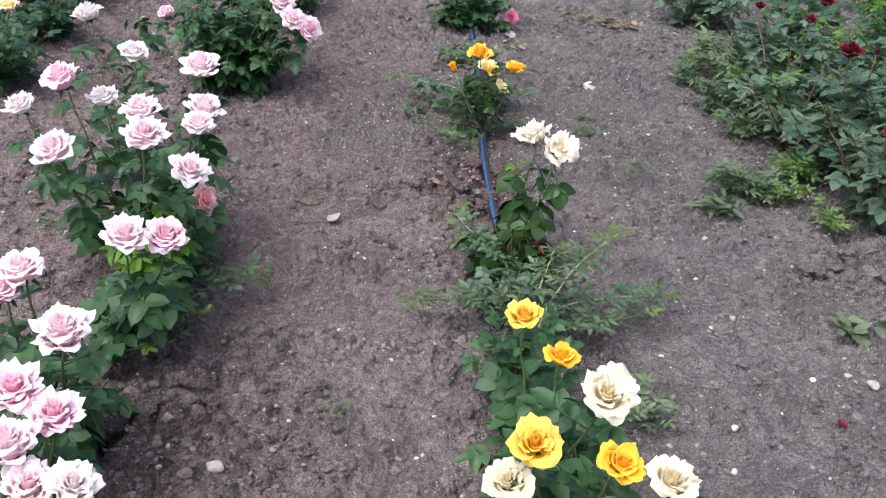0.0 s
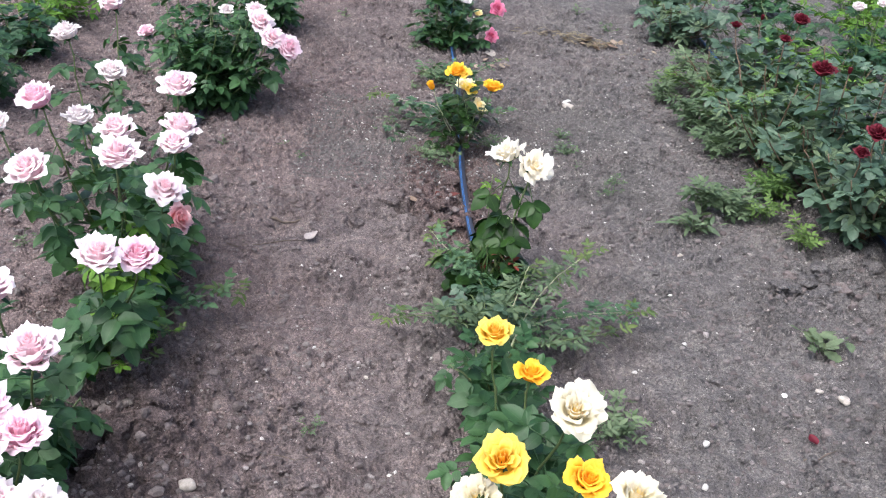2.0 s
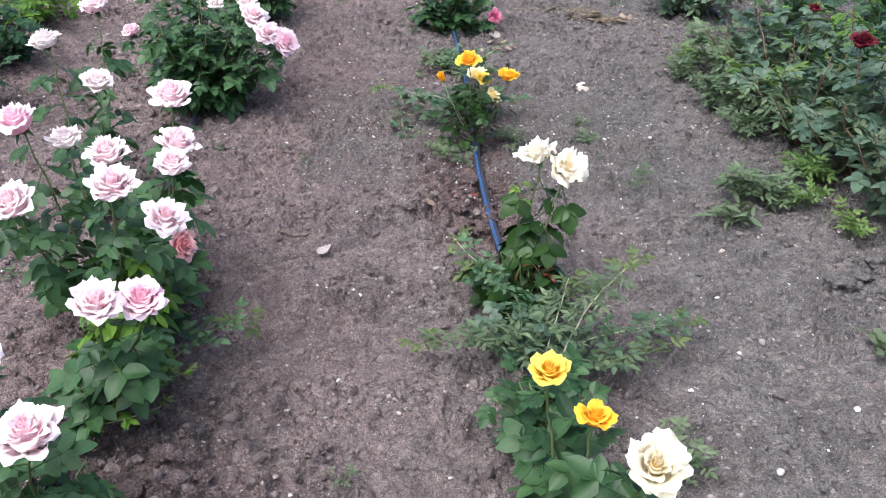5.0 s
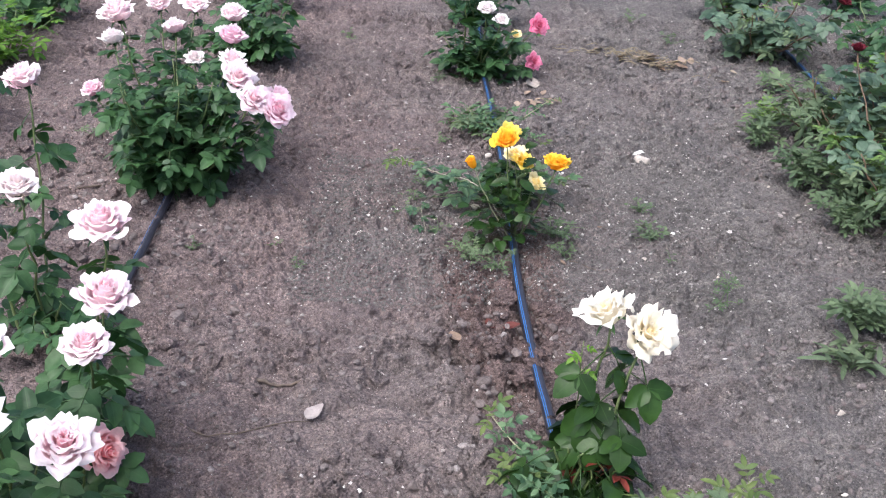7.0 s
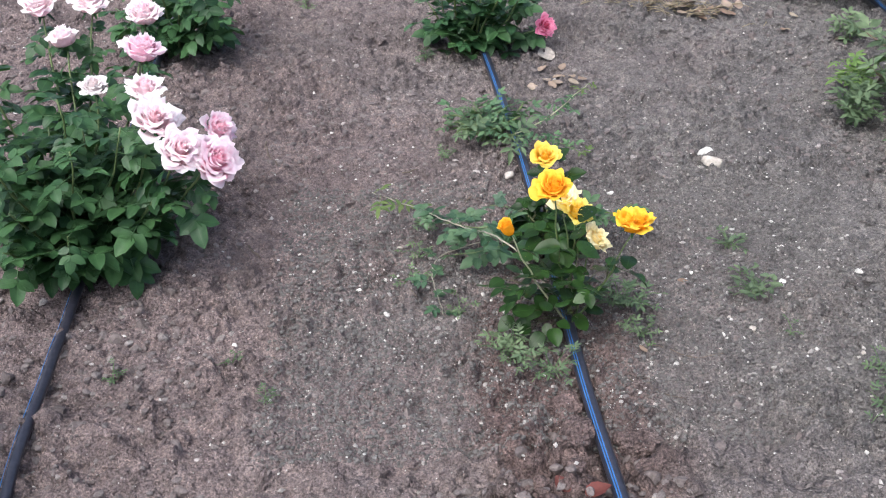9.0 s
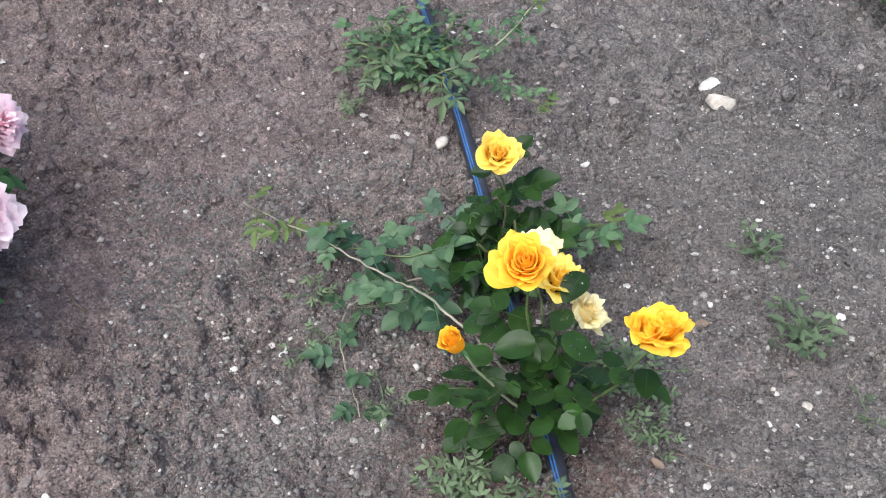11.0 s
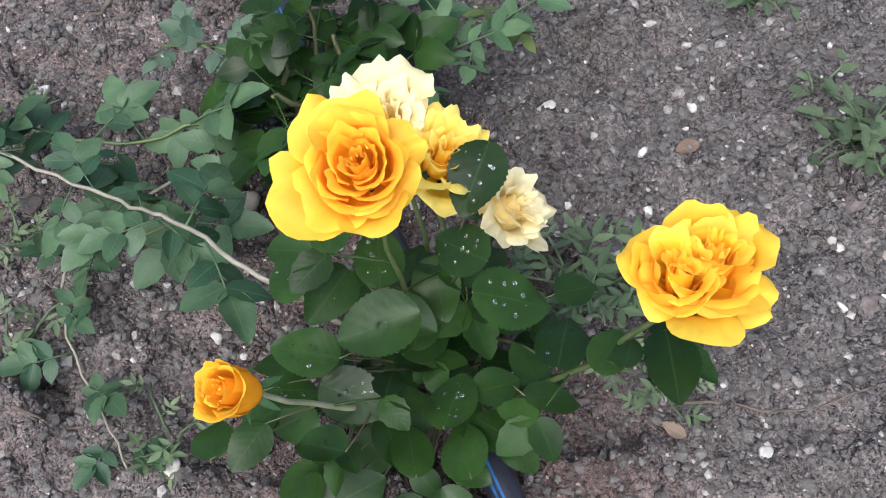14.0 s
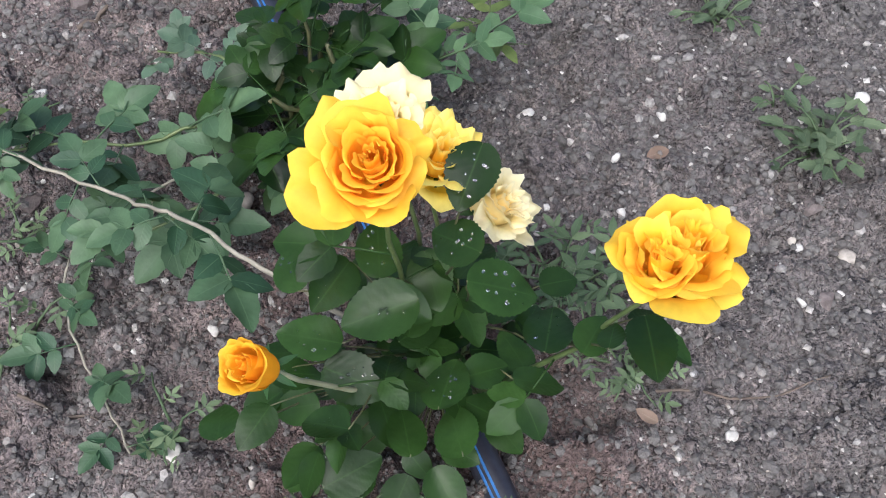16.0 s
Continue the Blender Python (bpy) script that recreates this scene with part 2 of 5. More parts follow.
def plain_material(name, a, b, rough=0.6, scale=60.0, spec=0.4, bump=0.3):
    m, n, l, p = material(name)
    g = n.new("ShaderNodeNewGeometry")
    f = add_node(n, "ShaderNodeTexNoise", Scale=scale, Detail=5.0, Roughness=0.65)
    l.new(g.outputs["Position"], f.inputs["Vector"])
    r = ramp(n, [(0.3, a), (0.7, b)])
    l.new(f.outputs[0], r.inputs[0])
    l.new(r.outputs[0], p.inputs["Base Color"])
    p.inputs["Roughness"].default_value = rough
    p.inputs["Specular IOR Level"].default_value = spec
    bm_ = add_node(n, "ShaderNodeBump", Strength=bump, Distance=0.002)
    l.new(f.outputs[0], bm_.inputs["Height"])
    l.new(bm_.outputs[0], p.inputs["Normal"])
    return m


SOIL = soil_material()
CRUMB = grain_material("soil_crumb", (0.075, 0.069, 0.067), (0.34, 0.32, 0.3), knee=0.95, share=0.24)
CRUMB_PALE = grain_material("path_crumb", (0.095, 0.079, 0.077), (0.3, 0.27, 0.255), knee=0.93, share=0.3)
CLOD = grain_material("soil_clod", (0.085, 0.07, 0.067), (0.15, 0.126, 0.12), scale=140.0)
PALE = grain_material("pale_pebble", (0.17, 0.152, 0.14), (0.48, 0.46, 0.43), rough=0.7, scale=120.0)
STONE = grain_material("limestone", (0.25, 0.215, 0.19), (0.36, 0.325, 0.285), rough=0.85, scale=70.0)
CHALK = grain_material("white_stone", (0.36, 0.34, 0.31), (0.5, 0.48, 0.45), rough=0.8, scale=70.0)
LEAF_DARK = leaf_material("leaf_dark", (0.006, 0.016, 0.004), (0.024, 0.056, 0.012), (0.028, 0.06, 0.015), 0.3, 0.09, 0.16, 0.07)
LEAF_ROSE = leaf_material("leaf_rose", (0.012, 0.04, 0.016), (0.045, 0.098, 0.035), (0.055, 0.105, 0.042), 0.42, 0.16, 0.24)
LEAF_BLUE = leaf_material("leaf_bluegreen", (0.02, 0.05, 0.032), (0.088, 0.138, 0.088), (0.095, 0.14, 0.09), 0.46, 0.16, 0.32)
LEAF_BRIAR = leaf_material("leaf_briar", (0.034, 0.076, 0.038), (0.09, 0.155, 0.074), (0.1, 0.155, 0.085), 0.5, 0.18)
LEAF_SHOOT = leaf_material("leaf_shoot", (0.022, 0.054, 0.027), (0.075, 0.128, 0.064), (0.08, 0.13, 0.07), 0.45, 0.15, 0.26, 0.08)
LEAF_FRESH = leaf_material("leaf_fresh", (0.06, 0.135, 0.016), (0.125, 0.23, 0.03), (0.14, 0.23, 0.05), 0.48, 0.28)
LEAF_WEED = leaf_material("leaf_weed", (0.052, 0.085, 0.045), (0.12, 0.165, 0.088), (0.125, 0.165, 0.095), 0.6, 0.2)
LEAF_MAT = leaf_material("leaf_green_weed", (0.06, 0.115, 0.03), (0.135, 0.21, 0.06), (0.14, 0.21, 0.065), 0.55, 0.25)
LEAF_TIP = leaf_material("leaf_young_tip", (0.055, 0.09, 0.026), (0.1, 0.135, 0.04), (0.11, 0.13, 0.05), 0.5, 0.2)
LEAF_BROAD = leaf_material("leaf_broad_weed", (0.062, 0.092, 0.052), (0.13, 0.172, 0.095), (0.15, 0.18, 0.115), 0.55, 0.2)
LEAF_RED = leaf_material("leaf_red", (0.08, 0.012, 0.01), (0.15, 0.03, 0.02), (0.16, 0.05, 0.03), 0.5, 0.15)
LEAF_DRY = leaf_material("leaf_dry", (0.15, 0.095, 0.07), (0.28, 0.235, 0.19), (0.27, 0.22, 0.17), 0.8, 0.1)
CANE = plain_material("green_cane", (0.05, 0.08, 0.025), (0.11, 0.14, 0.05), 0.5)
CANE_PALE = plain_material("pale_cane", (0.2, 0.21, 0.12), (0.3, 0.3, 0.19), 0.55)
CANE_RED = plain_material("red_cane", (0.07, 0.045, 0.028), (0.13, 0.08, 0.045), 0.55)
CANE_GREY = plain_material("grey_cane", (0.17, 0.155, 0.12), (0.28, 0.255, 0.2), 0.6)
STALK = plain_material("leaf_stalk", (0.035, 0.045, 0.016), (0.085, 0.08, 0.034), 0.55)
TWIG = plain_material("dead_twig", (0.055, 0.042, 0.034), (0.14, 0.11, 0.088), 0.9)
DUSTY = plain_material("dusty_petal", (0.2, 0.17, 0.165), (0.33, 0.29, 0.275), 0.8)
STRAW = plain_material("dry_grass", (0.12, 0.096, 0.062), (0.28, 0.23, 0.15), 0.85)
PINK = petal_material("petal_pink", (0.94, 0.58, 0.65), (0.94, 0.76, 0.8), (0.96, 0.9, 0.9), (0.94, 0.7, 0.77))
ROSY = petal_material("petal_rosy", (0.92, 0.47, 0.58), (0.92, 0.62, 0.73), (0.95, 0.82, 0.86), (0.91, 0.55, 0.67))
SALMON = petal_material("petal_salmon", (0.92, 0.36, 0.38), (0.93, 0.5, 0.52), (0.95, 0.66, 0.66), (0.92, 0.44, 0.47))
HOTPINK = petal_material("petal_hot_pink", (0.7, 0.06, 0.18), (0.78, 0.14, 0.3), (0.84, 0.35, 0.5), (0.7, 0.1, 0.25))
CRIMSON = petal_material("petal_crimson", (0.06, 0.003, 0.008), (0.115, 0.008, 0.018), (0.18, 0.02, 0.036), (0.075, 0.006, 0.012))
GOLD = petal_material("petal_gold", (0.95, 0.56, 0.015), (0.95, 0.56, 0.015), (0.97, 0.7, 0.075), (0.95, 0.5, 0.01), (0.94, 0.46, 0.008))
AMBER = petal_material("petal_amber", (0.96, 0.56, 0.018), (0.95, 0.54, 0.015), (0.96, 0.64, 0.06), (0.94, 0.42, 0.008), (0.93, 0.39, 0.006))
LEMON = petal_material("petal_lemon", (0.95, 0.58, 0.02), (0.96, 0.68, 0.05), (0.97, 0.82, 0.22), (0.96, 0.64, 0.04))
ORANGE = petal_material("petal_orange", (0.92, 0.44, 0.01), (0.92, 0.51, 0.016), (0.93, 0.6, 0.05), (0.92, 0.46, 0.012))
YELLOW = petal_material("petal_yellow", (0.9, 0.5, 0.015), (0.9, 0.6, 0.04), (0.93, 0.74, 0.16), (0.9, 0.54, 0.02))
CREAM = petal_material("petal_cream", (0.95, 0.68, 0.11), (0.96, 0.84, 0.42), (0.97, 0.9, 0.6), (0.95, 0.79, 0.35))
IVORY = petal_material("petal_ivory", (0.86, 0.67, 0.23), (0.82, 0.76, 0.55), (0.84, 0.8, 0.66), (0.82, 0.73, 0.48))
LEAF_RUST = leaf_material("leaf_rust", (0.045, 0.013, 0.011), (0.1, 0.03, 0.025), (0.1, 0.04, 0.03), 0.7, 0.08)
SPENT = petal_material("petal_spent", (0.9, 0.76, 0.36), (0.9, 0.85, 0.7), (0.92, 0.89, 0.8), (0.9, 0.82, 0.6))
WHITE = petal_material("petal_white", (0.87, 0.72, 0.7), (0.89, 0.82, 0.81), (0.91, 0.87, 0.86), (0.88, 0.75, 0.74))
PIPE = plain_material("black_polyethylene", (0.012, 0.013, 0.02), (0.03, 0.03, 0.042), 0.38, 90.0, 0.5, 0.15)
STRIPE = plain_material("blue_stripe", (0.016, 0.09, 0.26), (0.035, 0.14, 0.36), 0.45, 90.0, 0.5, 0.1)
DROP, dn, dl, dp = material("water_drop")
dp.inputs["Transmission Weight"].default_value, dp.inputs["IOR"].default_value = 1.0, 1.33
dp.inputs["Roughness"].default_value = 0.02


# ---- helpers of the building ----
def lattice_noise(x, y, seed):
    """Smooth gradient noise on a plane, about -0.7 to 0.7."""
    xi, yi = np.floor(x).astype(np.int64), np.floor(y).astype(np.int64)
    fx, fy = x - xi, y - yi
    ux, uy = fx * fx * fx * (fx * (fx * 6 - 15) + 10), fy * fy * fy * (fy * (fy * 6 - 15) + 10)

    def corner(i, j):
        h = ((xi + i) * 374761393 + (yi + j) * 668265263 + seed * 974711) & 0x7FFFFFFF
        h = ((h ^ (h >> 13)) * 1274126177) & 0x7FFFFFFF
        a = ((h ^ (h >> 16)) & 0xFFFF) / 65536.0 * 2 * np.pi
        return np.cos(a) * (fx - i) + np.sin(a) * (fy - j)

    top = corner(0, 0) * (1 - ux) + corner(1, 0) * ux
    return top * (1 - uy) + (corner(0, 1) * (1 - ux) + corner(1, 1) * ux) * uy


ROW_LEFT, ROW_MIDDLE, ROW_RIGHT, ROW_FAR_LEFT, ROW_FAR_RIGHT = -0.74, 0.28, 1.66, -1.86, 2.75


def lumps(x, y, cell, seed, power, small=0.3, large=0.8):
    """Rounded lumps strewn on a plane, one to a cell at most, of mixed sizes; their height in metres."""
    gx, gy = x / cell, y / cell
    xi, yi = np.floor(gx).astype(np.int64), np.floor(gy).astype(np.int64)
    best = np.zeros_like(gx)
    for i in (-1, 0, 1):
        for j in (-1, 0, 1):
            h = ((xi + i) * 374761393 + (yi + j) * 668265263 + seed * 974711) & 0x7FFFFFFF
            h = ((h ^ (h >> 13)) * 1274126177) & 0x7FFFFFFF
            h = h ^ (h >> 16)
            r1, r2 = (h & 0xFF) / 256.0, ((h >> 8) & 0xFF) / 256.0
            r3, r4 = ((h >> 4) & 0xFF) / 256.0, ((h >> 12) & 0xFF) / 256.0
            ax, ay = gx - (xi + i + r1), gy - (yi + j + r2)
            ca, sa = np.cos(r3 * 6.28), np.sin(r3 * 6.28)
            rad = small + (large - small) * r4
            d2 = ((ax * ca + ay * sa) ** 2 + (1.7 * (ay * ca - ax * sa)) ** 2) / rad ** 2
            best = np.maximum(best, rad * ((r1 + r4) % 1.0) ** power * np.clip(1 - d2, 0, 1) ** 0.6)
    return best * cell


def ground_height(x, y):
    """Bare soil: trodden paths with low ridges, loose clods along the planted rows."""
    x, y = np.asarray(x, float), np.asarray(y, float)
    loose = np.zeros_like(x)
    for row, half in ((ROW_LEFT, 0.28), (ROW_MIDDLE, 0.18), (ROW_RIGHT, 0.42), (ROW_FAR_LEFT, 0.35)):
        loose = np.maximum(loose, np.exp(-((x - row) / half) ** 2))
    near = np.exp(-np.maximum(0, np.hypot(x - 0.4, y - 3.2) - 3.8))
    fine = np.clip((y - 3.0) / 0.2, 0, 1) * np.clip((4.45 - y) / 0.2, 0, 1) * np.clip((x + 0.6) / 0.1, 0, 1) * np.clip((1.2 - x) / 0.1, 0, 1)
    calm = 1 - 0.55 * np.clip((y - 3.2) / 0.3, 0, 1) * np.clip((4.7 - y) / 0.4, 0, 1)
    h = 0.018 * lattice_noise(x * 1.3, y * 1.3, 1)
    ridge = lattice_noise(x * 3.1 + 0.8 * lattice_noise(x * 5, y * 5, 6), y * 7.2, 7)
    h = h + near * calm * 0.024 * (0.35 - np.abs(ridge)) + near * calm * (0.032 + 0.012 * loose) * lattice_noise(x * 7.5, y * 11.5, 2) + near * 0.017 * lattice_noise(x * 17, y * 25, 9)
    dug = np.exp(-(((x + 0.5) / 0.2) ** 2 + ((y - 1.68) / 0.25) ** 2)) + np.exp(-(((x - 1.5) / 0.22) ** 2 + ((y - 2.6) / 0.16) ** 2)) + 1.1 * np.exp(-(((x - 0.15) / 0.13) ** 2 + ((y - 3.04) / 0.24) ** 2))
    patch = np.clip(0.45 + 1.5 * lattice_noise(x * 1.9, y * 3.4, 12) + 0.7 * lattice_noise(x * 6.0, y * 9.0, 16), 0.12, 1.0)
    broken = np.clip(np.maximum(patch, 0.8 * loose) + dug, 0.0, 1.7)
    wx = x + 0.010 * lattice_noise(x * 40, y * 40, 21) + 0.004 * fine * lattice_noise(x * 110, y * 110, 22)
    wy = y + 0.010 * lattice_noise(x * 40, y * 40, 23) + 0.004 * fine * lattice_noise(x * 110, y * 110, 24)
    h = h + near * (0.12 * loose + 0.12 * broken + 0.75 * dug) * lumps(wx, wy, 0.085, 30, 1.2)
    h = h + near * (0.15 + 1.1 * broken) * lumps(wx, wy, 0.046, 31, 2.0)
    h = h + near * (0.4 + 1.2 * broken) * lumps(wx, wy, 0.027, 32, 1.1)
    h = h + near * (0.45 + 0.4 * broken) * fine * lumps(wx, wy, 0.0125, 33, 1.0)
    h = h + near * fine * 0.005 * np.abs(lattice_noise(x * 92, y * 92, 5))
    return h - 0.012


GRID_X, GRID_Y, GRID_STEP = -3.2, 0.4, 0.009
_gx, _gy = np.meshgrid(np.arange(GRID_X, 3.6, GRID_STEP), np.arange(GRID_Y, 7.7, GRID_STEP))
SOIL_GRID = ground_height(_gx, _gy)


def height_at(x, y):
    """The soil's height at one point."""
    u, v = (x - GRID_X) / GRID_STEP, (y - GRID_Y) / GRID_STEP
    i, j = int(u), int(v)
    if not (0 <= u < SOIL_GRID.shape[1] - 1 and 0 <= v < SOIL_GRID.shape[0] - 1):
        return float(ground_height(np.array([x]), np.array([y]))[0])
    a, b = u - i, v - j
    g = SOIL_GRID
    return float((g[j, i] * (1 - a) + g[j, i + 1] * a) * (1 - b) + (g[j + 1, i] * (1 - a) + g[j + 1, i + 1] * a) * b)


WORLD_OF = {}


def place(ob, world_m, parent=None):
    WORLD_OF[ob.name] = world_m
    if parent is not None:
        ob.parent = parent
        ob.matrix_basis = WORLD_OF[parent.name].inverted() @ world_m
    else:
        ob.matrix_basis = world_m
    return ob


def mesh_from(name, verts, faces, mat, uvs=None, smooth=True):
    me = bpy.data.meshes.new(name)
    me.from_pydata([tuple(v) for v in verts], [], [tuple(f) for f in faces])
    if uvs is not None:
        layer = me.uv_layers.new(name="UVMap")
        idx = np.empty(len(me.loops), dtype=np.int32)
        me.loops.foreach_get("vertex_index", idx)
        layer.data.foreach_set("uv", np.asarray(uvs, dtype=np.float32)[idx].ravel())
    if smooth:
        me.polygons.foreach_set("use_smooth", [True] * len(me.polygons))
    me.materials.append(mat)
    me.update()
    return me


def part(name, me, parent, world_m, label=""):
    ob = new(name, me)
    place(ob, world_m, parent)
    return tagged(ob, label) if label else ob


def root(name, at, label, category, group="", kind=""):
    ob = new(name)
    ob.empty_display_size = 0.03
    place(ob, Matrix.Translation(at))
    return tagged(ob, label, category, group, kind)


def tube_geo(points, radii, sides=6):
    verts, faces = [], []
    pts = [Vector(p) for p in points]
    for i, p in enumerate(pts):
        d = (pts[min(i + 1, len(pts) - 1)] - pts[max(i - 1, 0)]).normalized()
        a = d.orthogonal().normalized()
        b = d.cross(a)
        for k in range(sides):
            w = 2 * math.pi * k / sides
            verts.append(p + radii[i] * (math.cos(w) * a + math.sin(w) * b))
    for i in range(len(pts) - 1):
        for k in range(sides):
            k2 = (k + 1) % sides
            faces.append((i * sides + k, i * sides + k2, (i + 1) * sides + k2, (i + 1) * sides + k))
    faces.append(tuple(range(sides))[::-1])
    faces.append(tuple((len(pts) - 1) * sides + k for k in range(sides)))
    return verts, faces


def steady_tube(points, radius, sides=12):
    """A tube whose section keeps its up side up."""
    verts, faces = [], []
    pts = [Vector(p) for p in points]
    for i, p in enumerate(pts):
        d = (pts[min(i + 1, len(pts) - 1)] - pts[max(i - 1, 0)]).normalized()
        a = d.cross(Vector((0, 0, 1))).normalized()
        b = a.cross(d)
        for k in range(sides):
            w = 2 * math.pi * k / sides
            verts.append(p + radius * (math.cos(w) * a + math.sin(w) * b))
    n = len(pts)
    for i in range(n - 1):
        for k in range(sides):
            k2 = (k + 1) % sides
            faces.append((i * sides + k, i * sides + k2, (i + 1) * sides + k2, (i + 1) * sides + k))
    faces.append(tuple(range(sides))[::-1])
    faces.append(tuple((n - 1) * sides + k for k in range(sides)))
    return verts, faces


def bend(a, b, sag, n, rng, wobble=0.006):
    """A cane's line from a to b, bowed by the vector sag, a little crooked."""
    a, b, sag = Vector(a), Vector(b), Vector(sag)
    pts = []
    for i in range(n + 1):
        s = i / n
        p = a.lerp(b, s) + sag * (4 * s * (1 - s))
        if 0 < i < n:
            p = p + Vector((rng.uniform(-1, 1), rng.uniform(-1, 1), rng.uniform(-0.5, 0.5))) * wobble
        pts.append(p)
    return pts


def along(points, s):
    s = max(0.0, min(0.9999, s)) * (len(points) - 1)
    i = int(s)
    d = points[i + 1] - points[i]
    return points[i] + d * (s - i), d.normalized()


# ---- leaves ----
def leaflet_geo(length, width, stations, fold, droop, tooth, rng, twist=0.0):
    """A toothed oval leaflet along +y from its foot, five across, folded a little on its rib."""
    v, f, uv = [], [], []
    cup, ph = rng.uniform(-0.08, 0.1), rng.uniform(0, 6.28)
    for i in range(stations):
        s = i / (stations - 1)
        w = 0.5 * width * 2.49 * (0.012 + 0.975 * s) ** 0.55 * (0.988 - 0.975 * s) ** 0.8
        if 0 < i < stations - 1:
            w *= 1 + tooth * (1 if i % 2 else -1)
        z = -droop * length * s * s
        tw = twist * s
        for k in (-1, -0.5, 0, 0.5, 1):
            zz = fold * abs(k) * w + cup * w * k * k * 1.5 + 0.018 * length * k * k * math.sin(8.5 * s + ph + 1.3 * k)
            x = k * w
            v.append((x * math.cos(tw) - zz * math.sin(tw), length * s + (0.0 if abs(k) < 1 else -0.02 * length * tooth * 4), z + zz * math.cos(tw) + x * math.sin(tw)))
            uv.append((s, 0.5 + 0.5 * k))
    for i in range(stations - 1):
        for k in range(4):
            f.append((i * 5 + k, i * 5 + k + 1, i * 5 + k + 6, i * 5 + k + 5))
    return v, f, uv


def join_geo(into, v, f, uv, m):
    o = len(into[0])
    into[0].extend(m @ Vector(p) for p in v)
    into[1].extend(tuple(i + o for i in q) for q in f)
    into[2].extend(uv)


def rose_leaf(name, mat, seed, pairs=2, slim=0.62, stations=7, tooth=0.05, size=0.42):
    """A whole rose leaf of length 1 along +y: a stalk with one end leaflet and pairs of side leaflets."""
    rng = random.Random(seed)
    geo = ([], [], [])
    end = 1 - size * 0.98
    stalk = [Vector((0, 0, 0)), Vector((0, end * 0.5, 0.02)), Vector((0, end, 0.0))]
    tv, tf = tube_geo(stalk, [0.014, 0.011, 0.008], 4)
    join_geo(geo, tv, tf, [(0.5, 0.5)] * len(tv), Matrix())
    v, f, uv = leaflet_geo(size, size * slim, stations, rng.uniform(0.1, 0.3), rng.uniform(0.1, 0.3), tooth, rng)
    join_geo(geo, v, f, uv, Matrix.Translation((0, end, 0)) @ pose(0, 0, 0, rng.uniform(-12, 12), rng.uniform(-12, 12), rng.uniform(-10, 10)))
    for p in range(pairs):
        at = end * (0.92 - 0.42 * p)
        for side in (-1, 1):
            k = size * (0.9 - 0.16 * p) * rng.uniform(0.88, 1.08)
            v, f, uv = leaflet_geo(k, k * slim, stations, rng.uniform(0.05, 0.3), rng.uniform(0.05, 0.35), tooth, rng)
            m = Matrix.Translation((0, at + rng.uniform(-0.02, 0.02), 0)) @ pose(0, 0, 0, rng.uniform(-15, 12), side * rng.uniform(-10, 25), -side * rng.uniform(52, 78))
            join_geo(geo, v, f, uv, m)
    me = mesh_from(name, geo[0], geo[1], mat, geo[2])
    LEAF_GEO[me.name] = (np.array([tuple(p) for p in geo[0]]), geo[1], geo[2])
    return me


LEAF_GEO, LEAVES, GATHERED = {}, {}, {}
for key, mat_, pairs_, slim_ in (("dark", LEAF_DARK, 1, 0.76), ("rose", LEAF_ROSE, 2, 0.7), ("blue", LEAF_BLUE, 2, 0.76), ("fresh", LEAF_FRESH, 2, 0.5),
                                 ("weed", LEAF_WEED, 2, 0.4), ("tip", LEAF_TIP, 2, 0.4), ("briar", LEAF_BRIAR, 3, 0.58), ("red", LEAF_RED, 1, 0.5), ("shoot", LEAF_SHOOT, 2, 0.64), ("mat", LEAF_MAT, 2, 0.4)):
    LEAVES[key] = [rose_leaf("leaf", mat_, 11 * k + 5, pairs_, slim_, 4 if key in ("weed", "mat") else 5 if key in ("rose", "blue") else 9 if key in ("dark", "shoot") else 6, 0.05, 0.46 if pairs_ < 3 else 0.34) for k in range(5)]


LEAVES["blade"] = [rose_leaf("leaf", LEAF_BROAD, 23 * k + 3, 0, 0.24, 9, 0.06, 0.86) for k in range(5)]
LEAVES["broad"] = [rose_leaf("leaf", LEAF_BROAD, 19 * k + 3, 0, 0.52, 9, 0.16, 0.8) for k in range(5)]
FAR_GEO = {}
for key, mat_, pairs_, slim_ in (("rose", LEAF_ROSE, 2, 0.7), ("blue", LEAF_BLUE, 2, 0.76), ("fresh", LEAF_FRESH, 2, 0.5), ("weed", LEAF_WEED, 2, 0.4), ("mat", LEAF_MAT, 2, 0.4)):
    FAR_GEO[key] = LEAF_GEO[rose_leaf("leaf", mat_, 77, pairs_, slim_, 4, 0.0, 0.46).name]


def leaf_matrix(at, heading, lift, roll, size):
    """A leaf at a point: heading in degrees from +y towards -x, lifted from the level, rolled on its stalk."""
    return Matrix.Translation(at) @ pose(0, 0, 0, 0, 0, heading) @ pose(0, 0, 0, lift, 0, 0) @ pose(0, 0, 0, 0, roll, 0) @ Matrix.Scale(size, 4)


